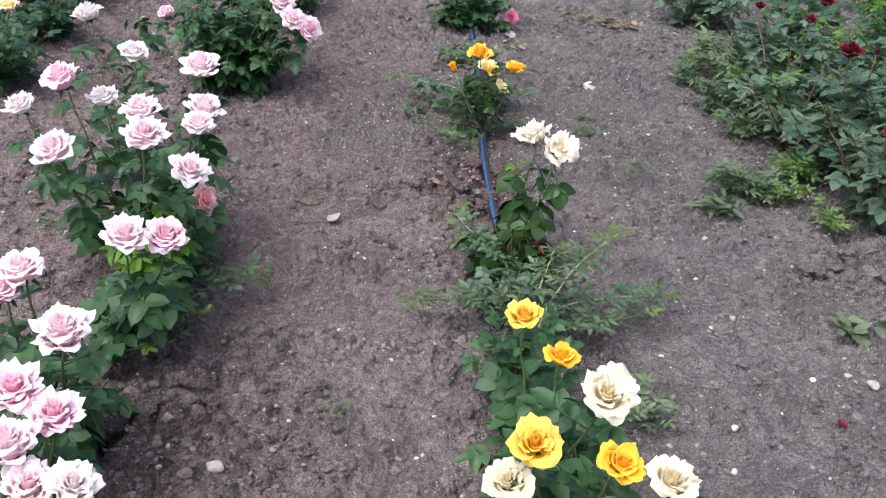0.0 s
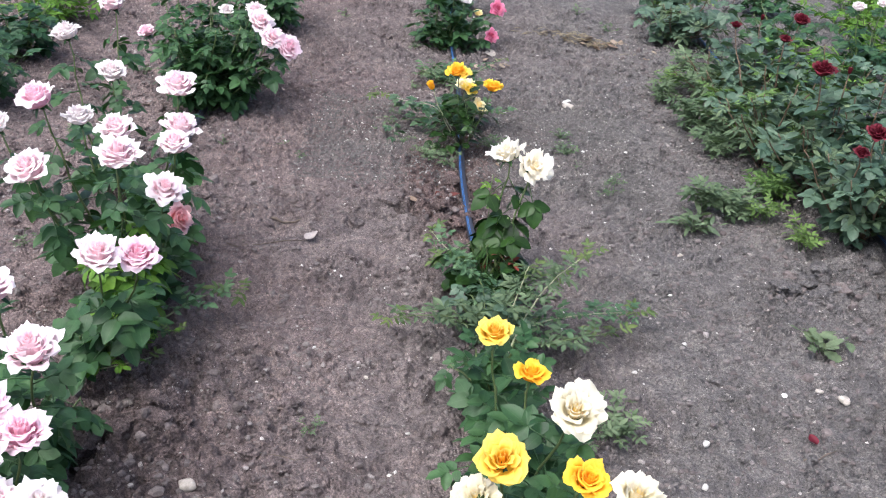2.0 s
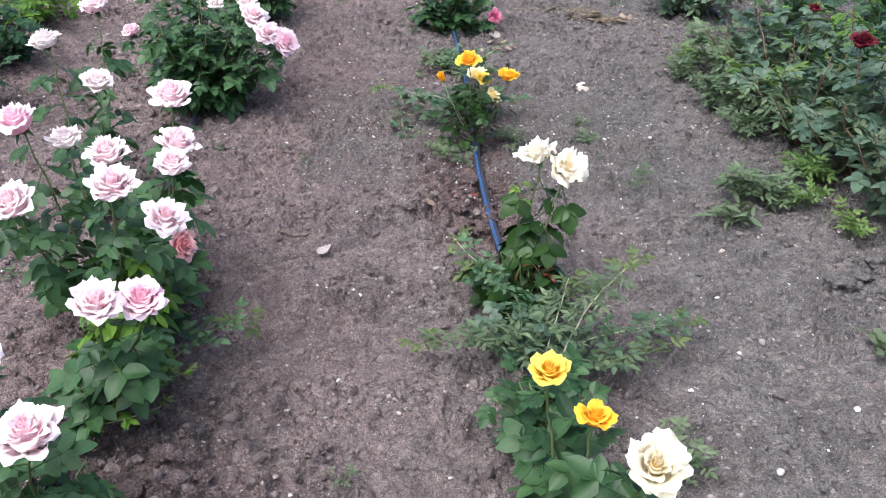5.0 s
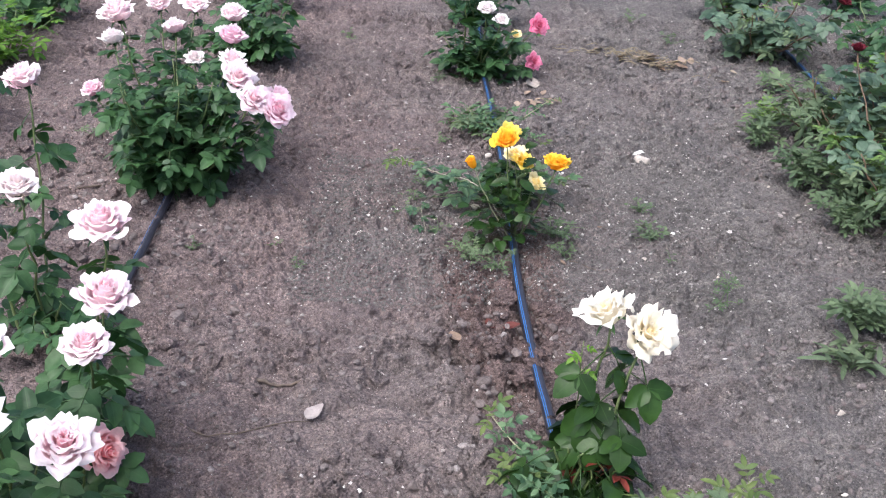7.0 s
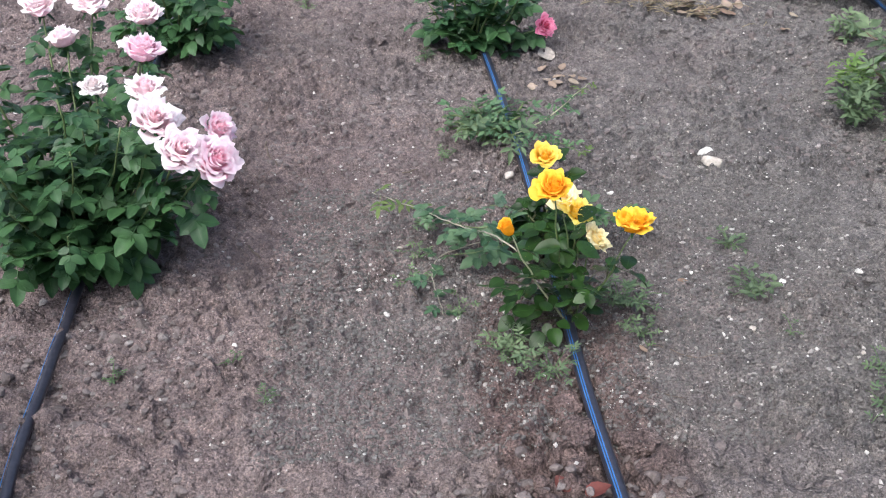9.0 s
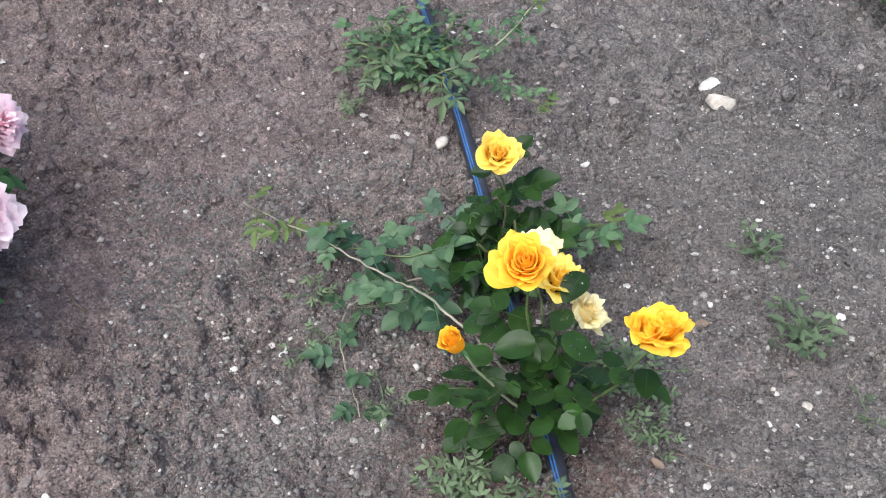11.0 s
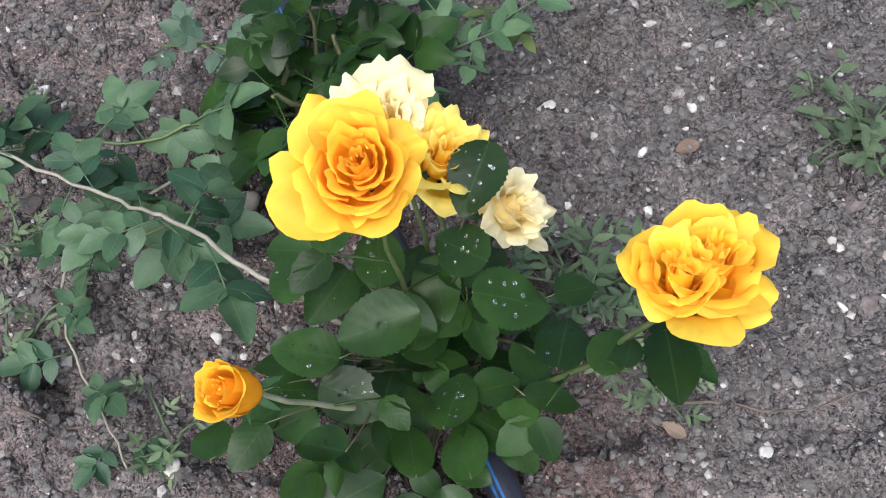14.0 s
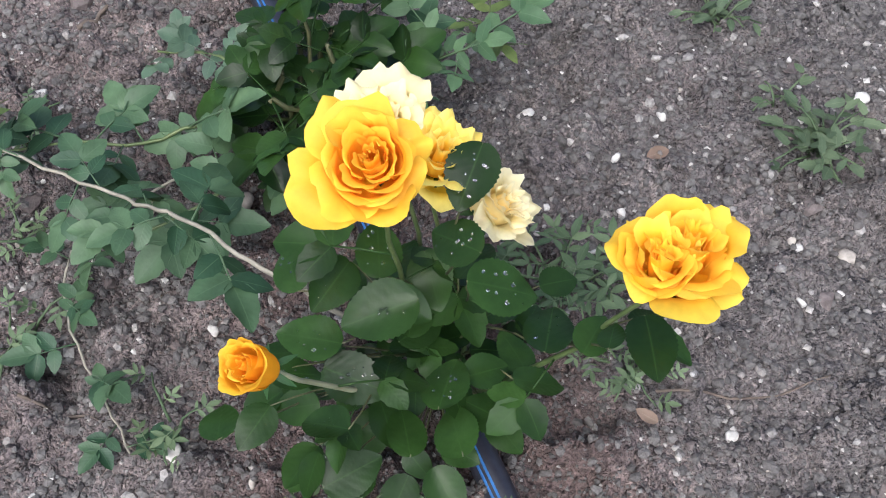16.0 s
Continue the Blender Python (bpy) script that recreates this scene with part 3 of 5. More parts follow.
# ---- blooms ----
def shell_petal(o, phi, rng, nu=7, nv=7, half=0.7, lip=0.28, point=0.3, cusp=0.1, ruffle=0.04, heart=0.42, edge=0.08, reach=0.66, curl=1.0, jitter=1.0):
    """One petal of a bloom of radius about 0.9 that faces +z: a bowl that rises to a rim, then a lip that rolls outwards. o is 0 at the heart, 1 outermost."""
    radius = (0.07 + (reach - 0.07) * o) * (1 + jitter * rng.uniform(-0.13, 0.13))
    rim = heart + (edge - heart) * o ** 1.15 + jitter * rng.uniform(-0.07, 0.07)
    length = lip * (0.3 + 0.7 * o) * (1 + jitter * rng.uniform(-0.25, 0.3))
    e0, e1 = 86 - 36 * o, 66 - curl * (20 + 95 * o) * (1 + jitter * rng.uniform(-0.4, 0.4))
    closed = max(0.0, 1 - o / 0.34)
    e0, e1 = e0 + 12 * closed, e1 + 58 * closed
    p0, p1, p2 = (0.04 + 0.05 * o, -0.42), (radius * 1.04 + 0.03, -0.34 + 0.2 * (1 - o)), (radius, rim)
    prof = []
    for i in range(13):
        t = i / 12
        prof.append(tuple((1 - t) ** 2 * a + 2 * t * (1 - t) * b + t * t * c for a, b, c in zip(p0, p1, p2)))
    for i in range(1, 13):
        e = radians(e0 + (e1 - e0) * (i / 12) ** 1.2)
        prof.append((prof[-1][0] + math.cos(e) * length / 12, prof[-1][1] + math.sin(e) * length / 12))
    width = half * rng.uniform(0.85, 1.15)
    phase, skew = rng.uniform(0, 6.28), rng.uniform(-0.16, 0.16) * jitter
    tilt, fold = rng.uniform(-0.1, 0.1) * jitter * (0.4 + o), rng.uniform(-0.04, 0.1) * jitter
    v, f, uv = [], [], []
    for j in range(nv + 1):
        t = (j / nv) ** 0.8
        for i in range(nu + 1):
            u = -1 + 2 * i / nu
            k = t * (1 - point * abs(u) ** 2.6 + skew * u * 0.5 - 0.5 * ruffle * (1 + math.sin(7 * u + phase)))
            k = max(0.0, min(0.9995, k)) * 24
            q = int(k)
            r = prof[q][0] + (prof[q + 1][0] - prof[q][0]) * (k - q)
            z = prof[q][1] + (prof[q + 1][1] - prof[q][1]) * (k - q)
            r += 2 * cusp * length * t ** 6 * max(0.0, 1 - 2.4 * abs(u))
            r *= 1 - (0.05 + 0.1 * o) * u * u * t
            w = ruffle * t ** 3 * (math.sin(4.3 * u + phase) + 0.7 * math.sin(8.9 * u + 2.3 * phase) + 0.4 * math.sin(15 * u + 3.1 * phase))
            a = phi + u * width * (0.5 + 0.5 * t)
            v.append(((r + 0.6 * w) * math.cos(a), (r + 0.6 * w) * math.sin(a), z + w + (tilt * u + fold * abs(u)) * t * t))
            uv.append((o, t))
    for j in range(nv):
        for i in range(nu):
            a = j * (nu + 1) + i
            f.append((a, a + 1, a + nu + 2, a + nu + 1))
    return v, f, uv


# whorls from the heart outwards: how many petals, how far out
FULL = ((3, 0.04), (4, 0.15), (4, 0.27), (5, 0.4), (5, 0.54), (6, 0.68), (6, 0.84), (7, 1.0))
LOOSE = ((3, 0.05), (3, 0.2), (4, 0.4), (4, 0.62), (5, 0.82), (5, 1.0))
FADED = ((3, 0.08), (4, 0.3), (4, 0.52), (5, 0.76), (6, 1.0))
TIGHT = ((3, 0.06), (3, 0.2), (4, 0.34), (3, 0.46))


def bloom_petals(seed, whorls=FULL, wide=1.0, **shape):
    """The petals of a bloom, whorl by whorl from the heart."""
    rng = random.Random(seed)
    turn = 0.0
    for count, o in whorls:
        turn += math.pi / count + rng.uniform(-0.2, 0.2)
        for k in range(count):
            yield shell_petal(max(0.01, o + rng.uniform(-0.06, 0.06)), turn + 2 * math.pi * k / count + rng.uniform(-0.25, 0.25), rng, half=wide * 4.0 / count, **shape)


def bloom_mesh(mat, seed, whorls=FULL, **shape):
    geo = ([], [], [])
    for v, f, uv in bloom_petals(seed, whorls, **shape):
        join_geo(geo, v, f, uv, Matrix())
    return mesh_from("bloom", geo[0], geo[1], mat, geo[2])


def calyx_mesh():
    """The green hip under a bloom with its five narrow sepals, for a bloom of radius 1."""
    geo = ([], [], [])
    v, f = tube_geo([(0, 0, -0.62), (0, 0, -0.52), (0, 0, -0.4), (0, 0, -0.28)], [0.05, 0.14, 0.17, 0.1], 8)
    join_geo(geo, v, f, [(0.4, 0.3)] * len(v), Matrix())
    rng = random.Random(3)
    for k in range(5):
        v, f, uv = leaflet_geo(0.62, 0.17, 5, 0.2, 0.35, 0.0, rng)
        join_geo(geo, v, f, uv, Matrix.Translation((0, 0, -0.3)) @ pose(0, 0, 0, 0, 0, 72 * k + 8) @ Matrix.Translation((0, 0.08, 0)) @ pose(0, 0, 0, rng.uniform(-25, 15), 0, 0))
    return mesh_from("calyx", geo[0], geo[1], LEAF_ROSE, geo[2])


CALYX = calyx_mesh()
BLOOMS = {}
for key, mat_ in (("pink", PINK), ("rosy", ROSY), ("salmon", SALMON), ("hotpink", HOTPINK), ("white", WHITE), ("crimson", CRIMSON)):
    BLOOMS[key] = [bloom_mesh(mat_, 40 + 7 * k, FULL, nu=8, nv=6, lip=0.27, point=0.3, cusp=0.17, ruffle=0.07, heart=0.5, edge=0.06, wide=1.04, jitter=1.0) for k in range(4)]
for key, mat_ in (("gold", GOLD), ("yellow", YELLOW), ("cream", CREAM)):
    BLOOMS[key] = [bloom_mesh(mat_, 90 + 7 * k, LOOSE, nu=9, nv=7, lip=0.38, point=0.24, cusp=0.04, ruffle=0.075, heart=0.34, edge=0.02, reach=0.62, curl=0.9, wide=1.04, jitter=1.2) for k in range(3)]
BLOOMS["ivory"] = [bloom_mesh(IVORY, 130 + 9 * k, LOOSE, nu=10, nv=8, lip=0.42, point=0.22, cusp=0.08, ruffle=0.1, heart=0.34, edge=0.02, reach=0.6, wide=1.02, jitter=1.3) for k in range(3)]
BLOOMS["spent"] = [bloom_mesh(SPENT, 150 + 9 * k, FADED, nu=10, nv=8, lip=0.5, point=0.16, cusp=0.08, ruffle=0.12, heart=0.34, edge=0.0, reach=0.58, curl=1.35, wide=1.0, jitter=1.5) for k in range(3)]
BUDS = {key: bloom_mesh(mat_, 77, TIGHT, nu=6, nv=6, lip=0.12, heart=0.6, edge=0.5, reach=0.75, ruffle=0.02) for key, mat_ in (("gold", GOLD), ("crimson", CRIMSON), ("salmon", SALMON), ("hotpink", HOTPINK))}
BLOOM_WORDS = {"pink": "pale pink bloom with a deeper heart", "rosy": "rose-pink bloom", "salmon": "salmon-pink bloom", "hotpink": "hot pink bloom", "white": "white bloom",
               "crimson": "dark crimson bloom", "gold": "golden yellow bloom", "yellow": "yellow bloom", "cream": "faded cream bloom", "ivory": "ivory white bloom", "spent": "spent ivory bloom with limp crumpled petals"}


def facing(at, way, spin, size):
    q = Vector(way).normalized().to_track_quat("Z", "Y").to_matrix().to_4x4()
    return Matrix.Translation(at) @ q @ pose(0, 0, 0, 0, 0, spin) @ Matrix.Scale(size, 4)


def add_bloom(bush, at, colour, width, way, rng, bud=False):
    me = BUDS[colour] if bud else rng.choice(BLOOMS[colour])
    m = facing(at, way, rng.uniform(0, 360), width / (1.7 if colour in ("pink", "rosy", "white", "salmon") else 1.75))
    ob = part("bud" if bud else "bloom", me, bush, m, BLOOM_WORDS[colour] if not bud else "")
    part("calyx", CALYX, ob, m @ Matrix.Scale(0.75 if bud else 1.0, 4))
    return m @ Vector((0, 0, -0.55))


def add_cane(bush, points, thick, mat=CANE, name="cane"):
    n = len(points)
    v, f = tube_geo(points, [thick * (1 - 0.45 * i / (n - 1)) for i in range(n)], 6)
    base = WORLD_OF[bush.name]
    inv = base.inverted()
    return part(name, mesh_from(name, [inv @ p for p in v], f, mat), bush, base)


def dress(bush, points, kind, size, rng, start=0.25, stop=0.95, step=0.035, lift=(-32, 38), tip_kind=None):
    """Leaves along a cane, turned out by the golden angle."""
    total = sum((points[i + 1] - points[i]).length for i in range(len(points) - 1))
    count = max(2, int(total * (stop - start) / step))
    turn = rng.uniform(0, 360)
    for k in range(count):
        s = start + (stop - start) * (k + rng.uniform(0.2, 0.8)) / count
        p, _ = along(points, s)
        turn += 137.5 + rng.uniform(-25, 25)
        kk = tip_kind if tip_kind and s > 0.82 else kind
        big = size * rng.uniform(0.72, 1.15) * (1.0 if s < 0.75 else 0.8)
        low = height_at(p.x, p.y) + 0.006
        if p.z < low:
            p = Vector((p.x, p.y, low))
        up = rng.uniform(*lift)
        if p.z - low < 0.05:
            up = max(up, 2.0)
        me, m = rng.choice(LEAVES[kk]), leaf_matrix(p, turn, up, rng.uniform(-28, 28), big)
        if bush.name in GATHERED:
            GATHERED[bush.name].append((me, m, kk))
        else:
            part("leaf", me, bush, m)


def gather(bush, name="foliage"):
    """Small or distant leaves of one thing, too many to pick apart: one mesh for each kind of leaf."""
    items = GATHERED.pop(bush.name)
    base = WORLD_OF[bush.name]
    inv = base.inverted()
    for kk in sorted({i[2] for i in items}):
        vs, fs, us, o = [], [], [], 0
        for me, m, k2 in items:
            if k2 != kk:
                continue
            v, f, uv = FAR_GEO[kk] if kk in FAR_GEO else LEAF_GEO[me.name]
            mm = np.array(inv @ m)
            vs.append(v @ mm[:3, :3].T + mm[:3, 3])
            fs += [tuple(i + o for i in q) for q in f]
            us += uv
            o += len(v)
        part(name, mesh_from(name, np.concatenate(vs), fs, LEAVES[kk][0].materials[0], us), bush, base)


def rose_bush(label, base, blooms, kind="rose", leaf=0.085, extra=4, spread=0.14, height=0.28, seed=1, step=0.03, group="rose bushes", start=0.22, cane_mat=CANE, far=False, mixed=None, lift=(-32, 38), low=0.12, thick=0.0042):
    """A rose bush from its foot: a cane to each bloom (x, y, z, colour, width, way it faces), further canes, leaves on all."""
    rng = random.Random(seed)
    bx, by = base
    bz = height_at(bx, by)
    bush = root("rose_bush", (bx, by, bz), label, "rose bush", group)
    if far:
        GATHERED[bush.name] = []
    foot = Vector((bx, by, bz - 0.01))
    for x, y, z, colour, width, *way in blooms:
        bud = width < 0.042 and colour in BUDS
        w = way[0] if way else ((x - bx) * 1.2 + rng.uniform(-0.15, 0.15), (y - by) * 0.5 - 0.2 + rng.uniform(-0.2, 0.15), 1.0)
        end = add_bloom(bush, (x, y, z), colour, width, w, rng, bud)
        f0 = foot + Vector((rng.uniform(-0.025, 0.025), rng.uniform(-0.025, 0.025), 0))
        pts = bend(f0, end, ((x - bx) * 0.14, (y - by) * 0.14, 0.02), 8, rng)
        add_cane(bush, pts, thick, cane_mat)
        dress(bush, pts, kind, leaf, rng, start, 0.93, step, lift)
    for k in range(extra):
        a = 2.39996 * k + rng.uniform(-0.4, 0.4)
        r = spread * math.sqrt((k + 0.7) / extra) * rng.uniform(0.8, 1.2)
        end = Vector((bx + r * math.cos(a), by + r * math.sin(a), bz + height * rng.uniform(0.55, 1.05) * (1 - 0.35 * r / max(spread, 0.01))))
        f0 = foot + Vector((rng.uniform(-0.03, 0.03), rng.uniform(-0.03, 0.03), 0))
        pts = bend(f0, end, (r * math.cos(a) * 0.15, r * math.sin(a) * 0.15, 0.03), 6, rng)
        add_cane(bush, pts, 0.0036, cane_mat)
        dress(bush, pts, mixed if mixed and k % 3 == 1 else kind, leaf, rng, low, 1.0, step, lift)
    if far:
        gather(bush)
    return bush


def sucker(bush, points, kind="briar", leaf=0.06, thick=0.0026, seed=1, step=0.02, tip_kind="tip", mat=CANE_PALE, start=0.1, lift=(-15, 35)):
    """A long wiry shoot that sprawls from a bush."""
    rng = random.Random(seed)
    pts = []
    for i in range(len(points) - 1):
        a, b = Vector(points[i]), Vector(points[i + 1])
        a0, b1 = Vector(points[max(0, i - 1)]), Vector(points[min(len(points) - 1, i + 2)])
        for s in (0, 0.25, 0.5, 0.75):
            q = 0.5 * (2 * a + (b - a0) * s + (2 * a0 - 5 * a + 4 * b - b1) * s * s + (3 * a - a0 - 3 * b + b1) * s ** 3)
            pts.append(q + Vector((rng.uniform(-1, 1), rng.uniform(-1, 1), rng.uniform(-1, 1))) * 0.0016)
    pts.append(Vector(points[-1]))
    add_cane(bush, pts, thick, mat, "shoot")
    dress(bush, pts, kind, leaf, rng, start, 1.0, step, lift, tip_kind)


def weed(x, y, radius, count, kind="weed", leaf=0.04, seed=1, label="low grey-green weed growing in bare soil", rise=(5, 45), narrow=True):
    """A low tuft: small stems from one foot with leaves along them."""
    rng = random.Random(seed)
    z = height_at(x, y)
    thing = root("weed", (x, y, z), label, "weed", "weeds")
    GATHERED[thing.name] = []
    for k in range(count):
        a = 360.0 * k / count + rng.uniform(-20, 20)
        e = radians(rng.uniform(*rise))
        d = Vector((-math.sin(radians(a)) * math.cos(e), math.cos(radians(a)) * math.cos(e), math.sin(e)))
        reach = radius * rng.uniform(0.5, 1.1)
        p0 = Vector((x, y, z)) + Vector((rng.uniform(-1, 1), rng.uniform(-1, 1), 0)) * radius * 0.15
        p1 = p0 + d * reach
        p1.z = max(p1.z, height_at(p1.x, p1.y) + 0.008)
        pts = bend(p0, p1, (0, 0, 0.2 * reach), 4, rng, 0.002)
        add_cane(thing, pts, 0.0014, LEAF_WEED if kind != "fresh" else LEAF_FRESH, "stem")
        dress(thing, pts, kind, leaf, rng, 0.2, 1.0, 0.016, (-10, 45))
    gather(thing, "leaves")
    return thing


# ---- the ground: one sheet out to the horizon ----
def axis_lines(fine_spans, far):
    """Grid lines: each span (from, to, step) fine, then ever wider steps out to far."""
    lines = []
    for a, b, step in fine_spans:
        lines += list(np.arange(a, b - step * 0.5, step))
    lines.append(fine_spans[-1][1])
    step, v = 0.03, lines[-1]
    while v < far:
        v += step
        step *= 1.28
        lines.append(v)
    step, v, low = 0.03, lines[0], []
    while v > -far:
        v -= step
        step *= 1.28
        low.append(v)
    return np.array(low[::-1] + lines)


def ground_sheet():
    xs = axis_lines([(-2.0, -0.55, 0.016), (-0.55, 1.15, 0.0054), (1.15, 2.3, 0.015)], 180.0)
    ys = axis_lines([(1.2, 3.15, 0.007), (3.15, 4.3, 0.0048), (4.3, 5.9, 0.0095)], 180.0)
    gx, gy = np.meshgrid(xs, ys)
    gz = ground_height(gx, gy)
    nx, ny = len(xs), len(ys)
    co = np.stack([gx, gy, gz], -1).reshape(-1, 3)
    idx = np.arange(nx * ny).reshape(ny, nx)
    quads = np.stack([idx[:-1, :-1], idx[:-1, 1:], idx[1:, 1:], idx[1:, :-1]], -1).reshape(-1, 4)
    me = bpy.data.meshes.new("ground")
    me.vertices.add(len(co))
    me.vertices.foreach_set("co", co.astype(np.float32).ravel())
    me.loops.add(quads.size)
    me.loops.foreach_set("vertex_index", quads.astype(np.int32).ravel())
    me.polygons.add(len(quads))
    me.polygons.foreach_set("loop_start", np.arange(0, quads.size, 4, dtype=np.int32))
    me.update(calc_edges=True)
    me.polygons.foreach_set("use_smooth", [True] * len(quads))
    me.materials.append(SOIL)
    ob = new("ground", me)
    place(ob, Matrix())
    return tagged(ob, "bare grey-brown soil with crumbs and pale grit", "soil", "", "structure")


ground_sheet()


# ---- loose grains of the soil ----
def ico():
    bm = bmesh.new()
    bmesh.ops.create_icosphere(bm, subdivisions=1, radius=1.0)
    bmesh.ops.delete(bm, geom=[p for p in bm.verts if p.co.z < -0.9], context="VERTS")
    bm.verts.index_update()
    v = np.array([p.co[:] for p in bm.verts])
    f = np.array([[p.index for p in q.verts] for q in bm.faces])
    bm.free()
    return v, f


def ico_fine():
    bm = bmesh.new()
    bmesh.ops.create_icosphere(bm, subdivisions=2, radius=1.0)
    v = np.array([p.co[:] for p in bm.verts])
    f = np.array([[p.index for p in q.verts] for q in bm.faces])
    bm.free()
    return v, f


def octa():
    v = np.array([(1, 0, 0), (-1, 0, 0), (0, 1, 0), (0, -1, 0), (0, 0, 1), (0, 0, -1)], float)
    f = np.array([(0, 2, 4), (2, 1, 4), (1, 3, 4), (3, 0, 4)])
    return v[:5], f


def grains(name, mat, rng, x, y, size, flat, rough, sink, label, category, smooth=False, body=None, cuts=0):
    """Many small lumps as one object of stuff, each with its own shape and turn."""
    bv, bf = body or ico()
    n = len(x)
    k = 1 + rough * rng.uniform(-1, 1, (n, len(bv), 1))
    v = bv[None] * k
    v = v * np.stack([np.ones(n), rng.uniform(0.6, 1.0, n), rng.uniform(flat, 1.0, n)], -1)[:, None, :]
    for _ in range(cuts):
        d = rng.normal(0, 1, (n, 1, 3))
        d /= np.linalg.norm(d, axis=2, keepdims=True)
        over = np.maximum(0.0, (v * d).sum(2, keepdims=True) - rng.uniform(0.35, 0.75, (n, 1, 1)))
        v = v - over * d
    a = rng.uniform(0, 2 * np.pi, n)[:, None]
    t = rng.uniform(-0.5, 0.5, n)[:, None]
    vx = v[..., 0] * np.cos(a) - v[..., 1] * np.sin(a)
    vy = v[..., 0] * np.sin(a) + v[..., 1] * np.cos(a)
    vz = v[..., 2] + t * vx * 0.4
    z = ground_height(x, y)
    co = np.stack([vx * size[:, None] + x[:, None], vy * size[:, None] + y[:, None], vz * size[:, None] + (z + size * sink)[:, None]], -1).reshape(-1, 3)
    fc = (bf[None] + (np.arange(n) * len(bv))[:, None, None]).reshape(-1, 3)
    me = bpy.data.meshes.new(name)
    me.vertices.add(len(co))
    me.vertices.foreach_set("co", co.astype(np.float32).ravel())
    me.loops.add(fc.size)
    me.loops.foreach_set("vertex_index", fc.astype(np.int32).ravel())
    me.polygons.add(len(fc))
    me.polygons.foreach_set("loop_start", np.arange(0, fc.size, 3, dtype=np.int32))
    me.update(calc_edges=True)
    me.polygons.foreach_set("use_smooth", [smooth] * len(fc))
    me.materials.append(mat)
    ob = new(name, me)
    place(ob, Matrix())
    return tagged(ob, label, category, "", "stuff")


grng = np.random.RandomState(7)


def strewn(n, x0, x1, y0, y1):
    return grng.uniform(x0, x1, n), grng.uniform(y0, y1, n)


def sizes(n, lo, hi, power=2.5):
    return lo + (hi - lo) * grng.uniform(0, 1, n) ** power


cx, cy = strewn(21000, -0.35, 1.0, 3.22, 4.2)
grains("soil_crumbs", CRUMB, grng, cx, cy, sizes(len(cx), 0.0022, 0.0066, 2.2), 0.55, 0.2, 0.1, "grey-brown soil crumbs lying on bare earth", "soil crumbs", False, None, 2)
cx, cy = strewn(34000, -0.3, 0.95, 3.22, 4.15)
grains("soil_crumbs", CRUMB, grng, cx, cy, sizes(len(cx), 0.0011, 0.0027, 1.3), 0.7, 0.2, 0.35, "fine grey-brown soil grains among the crumbs", "soil crumbs", False, octa())
cx, cy = strewn(90000, -1.45, 1.75, 1.35, 5.4)
keep = lattice_noise(cx * 2.2, cy * 3.1, 31) + 0.7 * lattice_noise(cx * 7.0, cy * 9.0, 32) > grng.uniform(-0.5, 0.35, len(cx))
keep &= ~((cx > -0.42) & (cx < 1.07) & (cy > 3.15) & (cy < 4.2))
cx, cy = cx[keep][:15000], cy[keep][:15000]
grains("soil_crumbs", CRUMB_PALE, grng, cx, cy, sizes(len(cx), 0.0035, 0.0125, 2.6), 0.4, 0.22, -0.05, "loose grey-brown soil crumbs on the garden paths", "soil crumbs", False, None, 1)
cx = np.concatenate([grng.normal(ROW_LEFT, 0.2, 420), grng.normal(ROW_MIDDLE, 0.16, 360), grng.normal(ROW_RIGHT, 0.35, 320), grng.uniform(-1.9, 2.2, 400),
                     grng.normal(-0.48, 0.14, 110), grng.normal(0.17, 0.09, 90), grng.normal(1.5, 0.2, 60)])
cy = np.concatenate([grng.uniform(1.3, 6.0, 1500), grng.normal(1.7, 0.2, 110), grng.normal(3.06, 0.18, 90), grng.normal(2.58, 0.12, 60)])
cs = np.concatenate([sizes(1500, 0.007, 0.022, 3), sizes(110, 0.008, 0.022, 1.6), sizes(90, 0.007, 0.02, 1.8), sizes(60, 0.008, 0.022, 1.6)])
close = (cx > -0.45) & (cx < 1.1) & (cy > 2.9) & (cy < 4.3)
grains("soil_clods", CLOD, grng, cx[~close], cy[~close], cs[~close], 0.4, 0.14, -0.2, "dry soil clods along the planted rows", "soil clods", False, ico_fine(), 3)
grains("soil_clods", CLOD, grng, cx[close], cy[close], cs[close] * 0.9, 0.4, 0.14, -0.2, "crumbly dry soil clods round the yellow rose", "soil clods", False, ico_fine(), 6)
cx, cy = strewn(5200, -1.5, 1.9, 1.3, 5.6)
keep = lattice_noise(cx * 2.0, cy * 4.2, 41) + 0.5 * lattice_noise(cx * 6.0, cy * 11.0, 42) > grng.uniform(-0.1, 0.5, len(cx))
keep &= ~((cx > -0.3) & (cx < 0.9) & (cy > 3.3) & (cy < 4.1))
cx, cy = cx[keep], cy[keep]
grains("soil_clods", SOIL, grng, cx, cy, sizes(len(cx), 0.008, 0.03, 2.2), 0.3, 0.2, -0.12, "crumbled earth clods on the trodden path", "soil clods", False, None, 2)
cx, cy = strewn(5200, -2.0, 2.3, 1.3, 6.0)
grains("pale_grit", PALE, grng, cx, cy, sizes(5200, 0.0016, 0.0075, 4.0), 0.4, 0.25, 0.4, "pale stone grit strewn over the soil", "grit", False, octa())
cx, cy = strewn(1500, -0.35, 1.0, 3.25, 4.3)
